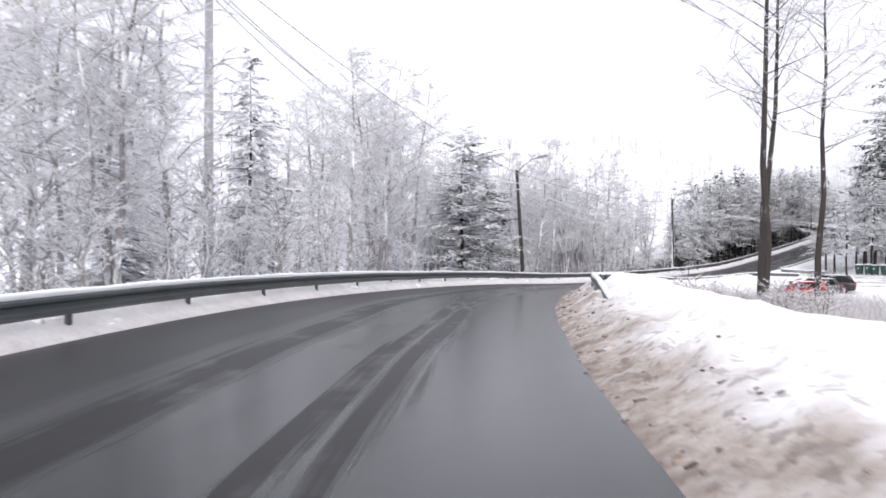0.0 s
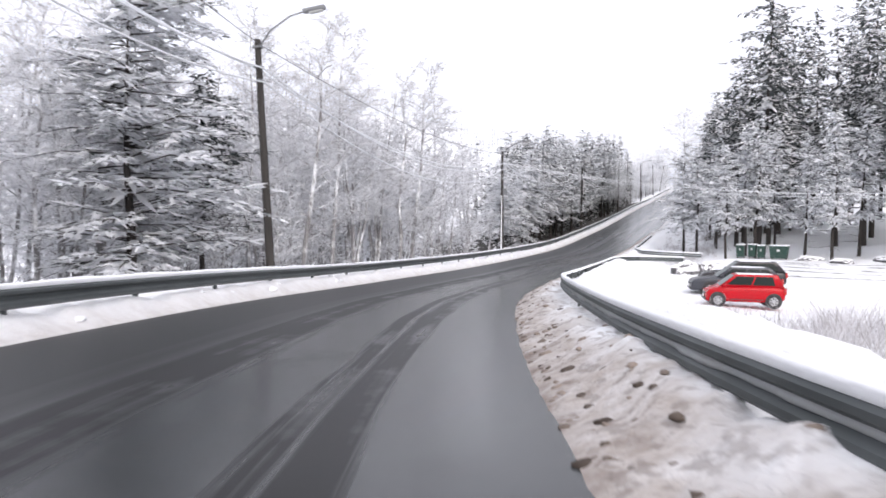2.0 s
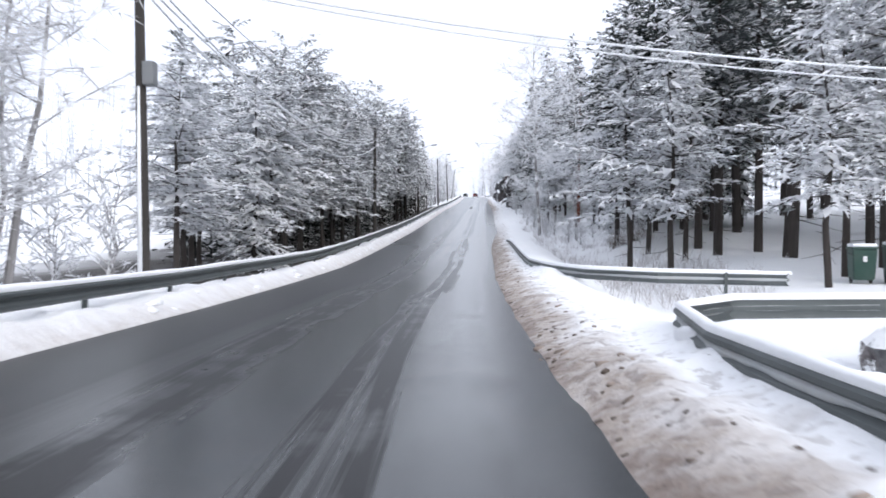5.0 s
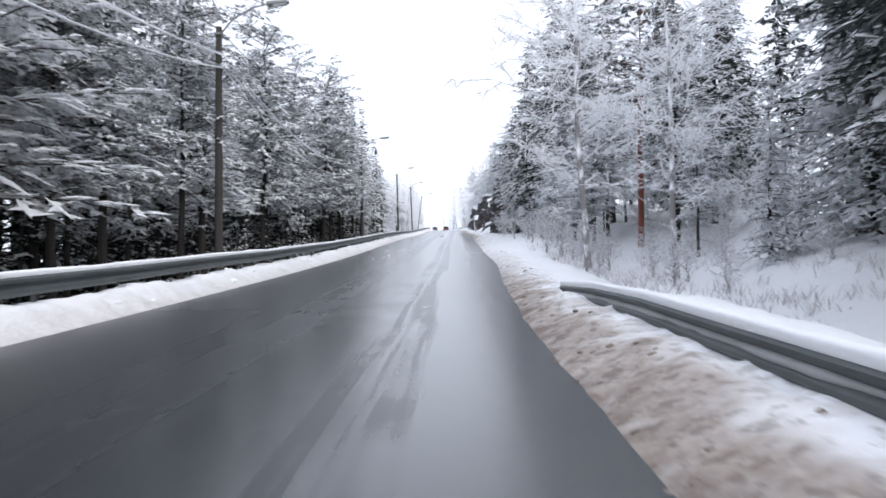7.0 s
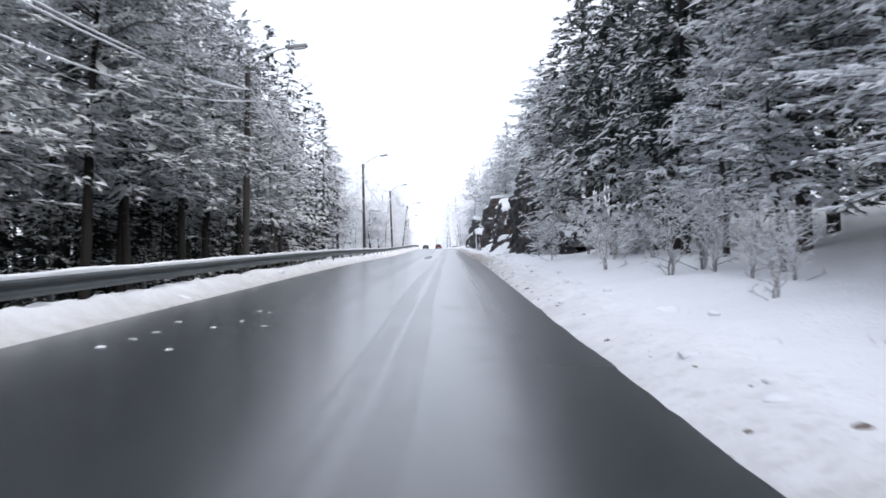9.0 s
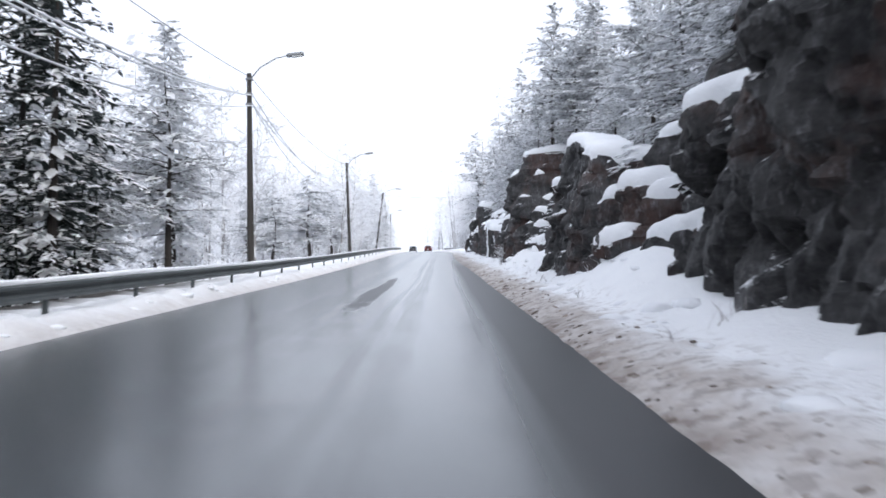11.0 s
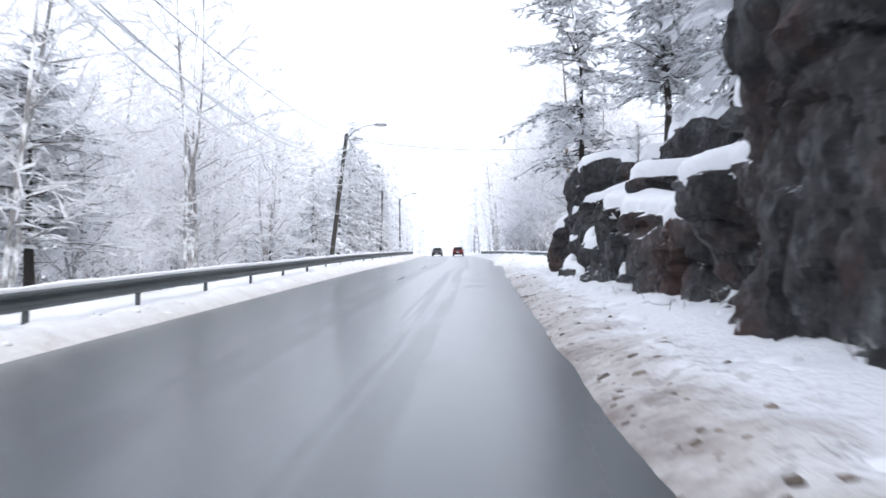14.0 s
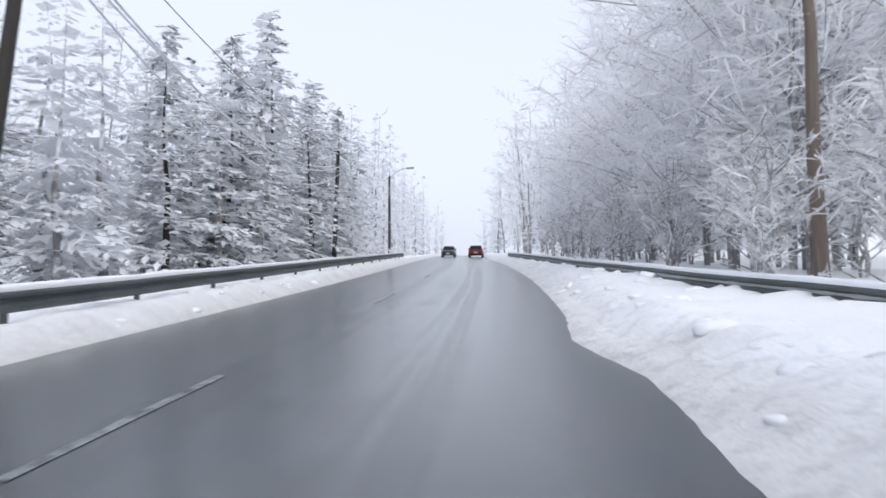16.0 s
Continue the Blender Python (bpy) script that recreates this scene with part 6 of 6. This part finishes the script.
# ---- roadside snow clods, grass ----
def clods():
    r = random.Random(31)
    lists = []
    bm = bmesh.new()
    bmesh.ops.create_icosphere(bm, subdivisions=1, radius=1)
    vs0, fs0 = [v.co.copy() for v in bm.verts], [tuple(v.index for v in f.verts) for f in bm.faces]
    bm.free()
    for _ in range(4200):
        s = r.uniform(-110, 172)
        keep = float(np.interp(s, [-110, -20, 0, 20, 40, 60, 85, 95, 160, 172], [1, 1, 0.5, 0.4, 0.15, 0.1, 0.4, 0.7, 0.6, 0.2]))
        if r.random() > keep:
            continue
        e = abs(r.gauss(0.25, 0.42)) + 0.03
        k = r.uniform(0.012, 0.045) * (2.0 if r.random() < 0.12 else 1)
        c = ground_at(s, road_edge(s) + e) - Vector((0, 0, 0.5 * k))
        j = r.uniform(0, 50)
        lists.append(([c + Vector((v.x * 1.5, v.y * 1.1, v.z * 0.8)) * k * (1 + 0.55 * noise.noise(v * 1.3 + Vector((j, 0, 0)))) for v in vs0], fs0))
    bits = []
    for _ in range(20):
        c = road_point(r.uniform(47, 62), r.uniform(-4.6, -3.0), 0.02)
        k, j = r.uniform(0.02, 0.055), r.uniform(0, 50)
        bits.append(([c + Vector((v.x * 1.5, v.y * 1.3, v.z * 0.45)) * k * (1 + 0.9 * noise.noise(v * 1.3 + Vector((j, 0, 0)))) for v in vs0], fs0))
    tagged(new("snow_bits", mesh_of("snow_bits", *join(bits), MAT["snow"], True)), "small bits of snow dropped on the asphalt", "snow", kind="stuff")
    me = mesh_of("slush_clods", *join(lists), MAT["clod"], True)
    tagged(new("slush_clods", me), "dirty frozen slush lumps scattered along the road edge", "slush", kind="stuff")


def lumps(name, label, rows, seed, mat):
    """Soft clods of ploughed snow. rows: count, s from, s to, d from, d to, size from, size to, from the asphalt's edge or not."""
    r = random.Random(seed)
    bm = bmesh.new()
    bmesh.ops.create_icosphere(bm, subdivisions=2, radius=1)
    vs0, fs0 = [v.co.copy() for v in bm.verts], [tuple(v.index for v in f.verts) for f in bm.faces]
    bm.free()
    lists = []
    for count, s0, s1, d0, d1, k0, k1, edged in rows:
        for _ in range(count):
            s, k, j = r.uniform(s0, s1), r.uniform(k0, k1) * (0.5 + r.random()), r.uniform(0, 60)
            d = r.uniform(d0, d1) + (road_edge(s) if edged else 0)
            p = road_point(s, d, bank(s, d) - 0.25 * k)
            a = r.uniform(0, 6.28)
            c, n = math.cos(a), math.sin(a)
            out = []
            for v in vs0:
                w = v * (1 + 0.5 * noise.noise(v * 1.2 + Vector((j, 0, 0))) + 0.2 * noise.noise(v * 3.1 + Vector((0, j, 0))))
                x, y = w.x * 1.5 * k, w.y * 1.1 * k
                out.append(p + Vector((x * c - y * n, x * n + y * c, w.z * 0.6 * k)))
            lists.append((out, fs0))
    tagged(new(name, mesh_of(name, *join(lists), MAT[mat], True)), label, "snow", kind="stuff")


lumps("snow_lumps", "soft lumps of ploughed snow along the bank", [(150, 88, 172, 0.9, 2.2, 0.06, 0.17, True), (60, 168, 200, 0.4, 2.6, 0.06, 0.16, True), (70, 34, 86, 0.5, 2.2, 0.05, 0.13, True)], 41, "snow")
lumps("snow_lumps", "small lumps of snow under the long rail", [(260, -90, 200, -6.4, -5.75, 0.04, 0.10, False)], 42, "snow")
lumps("snow_pile", "lumpy snow ridge pushed up behind the curving rail", [(110, -50, -12, 2.5, 3.5, 0.14, 0.32, False), (26, -18, -8, 4.0, 7.0, 0.18, 0.40, False)], 43, "snow")


def wheel_tracks():
    """Grey slush tracks that cars have pressed into the snow of the parking area."""
    r = random.Random(12)
    verts, faces = [], []
    for x0, y0, x1, y1, bow in ((8.6, -10.6, 24.0, -13.4, 0.8), (9.4, -8.4, 25.0, -11.0, 0.9), (9.0, -5.6, 27.0, -7.0, 0.5), (9.6, -4.4, 27.0, -5.6, 0.5), (12.0, -6.6, 26.0, -9.2, 0.4)):
        n, o = 40, len(verts)
        for k in range(n + 1):
            u = k / n
            x, y = x0 + (x1 - x0) * u, y0 + (y1 - y0) * u + bow * math.sin(math.pi * u)
            half = 0.16 * (1 + 1.3 * noise.noise(Vector((x * 1.3, y0, 3)))) * min(1, u * 6, (1 - u) * 6)
            for side in (-1, 0, 1):
                s, d = road_place(x, y + side * half)
                p = road_point(s, d, bank(s, d))
                verts.append(p + Vector((0, 0, 0.035 if side == 0 else 0.015)))
        faces += [(o + k * 3 + j, o + k * 3 + j + 1, o + k * 3 + j + 4, o + k * 3 + j + 3) for k in range(n) for j in range(2)]
    tagged(new("wheel_tracks", mesh_of("wheel_tracks", verts, faces, MAT["slush"], True)), "grey slushy wheel tracks pressed into the parking snow", "slush", kind="stuff")


m = Mat("grey_slush", 0.5, 0.4)
co = m.place("Object")
m.put("Base Color", m.mix(m.ramp(m.noise(1.6, co, 6, 0.7), 0.42, 0.58), (0.16, 0.155, 0.155), (0.72, 0.73, 0.75)))
MAT["slush"] = m.m
wheel_tracks()
m = Mat("dirty_slush", 0.8, 0.2)
rnd = m.node("ShaderNodeNewGeometry", "Random Per Island")
m.put("Base Color", m.mix(rnd, (0.07, 0.055, 0.046), (0.36, 0.30, 0.26)))
MAT["clod"] = m.m
clods()


def grass(name, label, s0, s1, d0, d1, count, height, seed):
    r = random.Random(seed)
    verts, faces = [], []
    for _ in range(count):
        s, d = r.uniform(s0, s1), r.uniform(d0, d1)
        if noise.noise(Vector((s * 0.25, d * 0.4, seed))) < -0.15:
            continue
        c = ground_at(s, d)
        for _ in range(5):
            a, l = r.uniform(0, 6.28), height * r.uniform(0.4, 1.1)
            b = c + Vector((r.uniform(-0.2, 0.2), r.uniform(-0.2, 0.2), -0.05))
            side = Vector((math.cos(a), math.sin(a), 0)) * 0.008
            tip = b + Vector((r.uniform(-0.6, 0.6) * l, r.uniform(-0.6, 0.6) * l, l * r.uniform(0.6, 1)))
            mid = b.lerp(tip, 0.6) + Vector((0, 0, 0.08 * l))
            o = len(verts)
            verts += [b - side, b + side, mid + side * 1.2, mid - side * 1.2, tip]
            faces += [(o, o + 1, o + 2, o + 3), (o + 3, o + 2, o + 4)]
            for _ in range(2):
                u = r.uniform(0.4, 0.95)
                q = b.lerp(tip, u)
                e = q + Vector((r.uniform(-0.25, 0.25), r.uniform(-0.25, 0.25), r.uniform(0.02, 0.2)))
                o = len(verts)
                verts += [q - side * 0.7, q + side * 0.7, e]
                faces += [(o, o + 1, o + 2)]
    me = mesh_of(name, verts, faces, MAT["grass"])
    tagged(new(name, me), label, "grass", kind="stuff")


grass("dry_grass", "tall dry grass stiff with frost", -80, -40, 4.8, 13, 3600, 1.35, 3)
grass("dry_grass", "frosted grass beside the snowy bank", 22, 56, 3.6, 11, 700, 0.5, 4)
grass("dry_grass", "thin dry stalks in the snow below the rock", 96, 168, 2.4, 3.6, 45, 0.3, 8)
grass("dry_grass", "frosted grass by the parking area", -2, 20, 4.0, 9, 500, 0.7, 6)


# ---- stakes, board and sign ----
def stake(x, y, h):
    s, d = road_place(x, y)
    p = ground_at(s, d)
    ob = thing("snow_stake", "thin dark marker stake standing in the snow", "stake")
    v, f = tube([(0, 0, -0.3), (0.02, 0, h * 0.5), (0, 0.02, h)], [0.028, 0.026, 0.02], 8)
    part("shaft", mesh_of("shaft", v, f, MAT["pole"], True), None, ob)
    v, f = tube([(0, 0.02, h - 0.02), (0, 0.02, h + 0.05)], [0.035, 0.012], 8)
    part("snow", mesh_of("snow", v, f, MAT["snow"], True), None, ob, "small cap of snow")
    ob.matrix_basis = pose(*p, 1.5, -1, 0)


stake(3.35, 125.8, 2.2)
BLUE = paint_material("blue_sign", (0.03, 0.06, 0.42), 0.4, 0.0, 0.1)
WHITE = paint_material("white_sign", (0.78, 0.79, 0.80), 0.45, 0.0, 0.1)


def sign_and_board(x, y, turn):
    p = ground_at(*road_place(x, y))
    ob = thing("road_sign", "small white sign with a blue emblem on a post", "road sign")
    v, f = tube([(0, 0.04, -0.3), (0, 0.04, 0.85)], [0.03, 0.03], 8)
    part("post", mesh_of("post", v, f, MAT["steel"], True), None, ob)
    bm = bmesh.new()
    box(bm, 0, 0, 0.46, 0.40, 0.03, 0.66, 0.012)
    plate = part("plate", bm, WHITE, ob)
    bm = bmesh.new()
    bmesh.ops.create_cone(bm, cap_ends=True, segments=18, radius1=0.15, radius2=0.15, depth=0.012, matrix=Matrix.Translation((0, -0.021, 0.54)) @ Matrix.Rotation(radians(90), 4, "X"))
    part("emblem", bm, BLUE, plate)
    ob.matrix_basis = pose(*p, 0, 0, turn)
    q = ground_at(*road_place(x + 0.3, y + 1.6))
    ob = thing("notice_board", "weathered wooden notice board with snow on its roof", "notice board")
    for sg in (-1, 1):
        bm = bmesh.new()
        box(bm, sg * 0.5, 0, 0.8, 0.09, 0.09, 2.2, 0.01)
        part("post", bm, MAT["pole"], ob)
    bm = bmesh.new()
    box(bm, 0, 0, 1.3, 0.92, 0.05, 0.75, 0.01)
    part("panel", bm, MAT["brown_bark"], ob)
    bm = bmesh.new()
    box(bm, 0, 0, 1.93, 1.25, 0.4, 0.06, 0.012)
    part("roof", bm, MAT["pole"], ob)
    bm = bmesh.new()
    box(bm, 0, 0, 2.02, 1.2, 0.38, 0.15, 0.06)
    part("snow", bm, MAT["snow"], ob, "snow on the board's roof")
    ob.matrix_basis = pose(q.x, q.y, q.z - 0.42, 0, 0, turn) @ Matrix.Diagonal((0.75, 0.75, 0.75, 1))


sign_and_board(9.4, 190.5, -22)
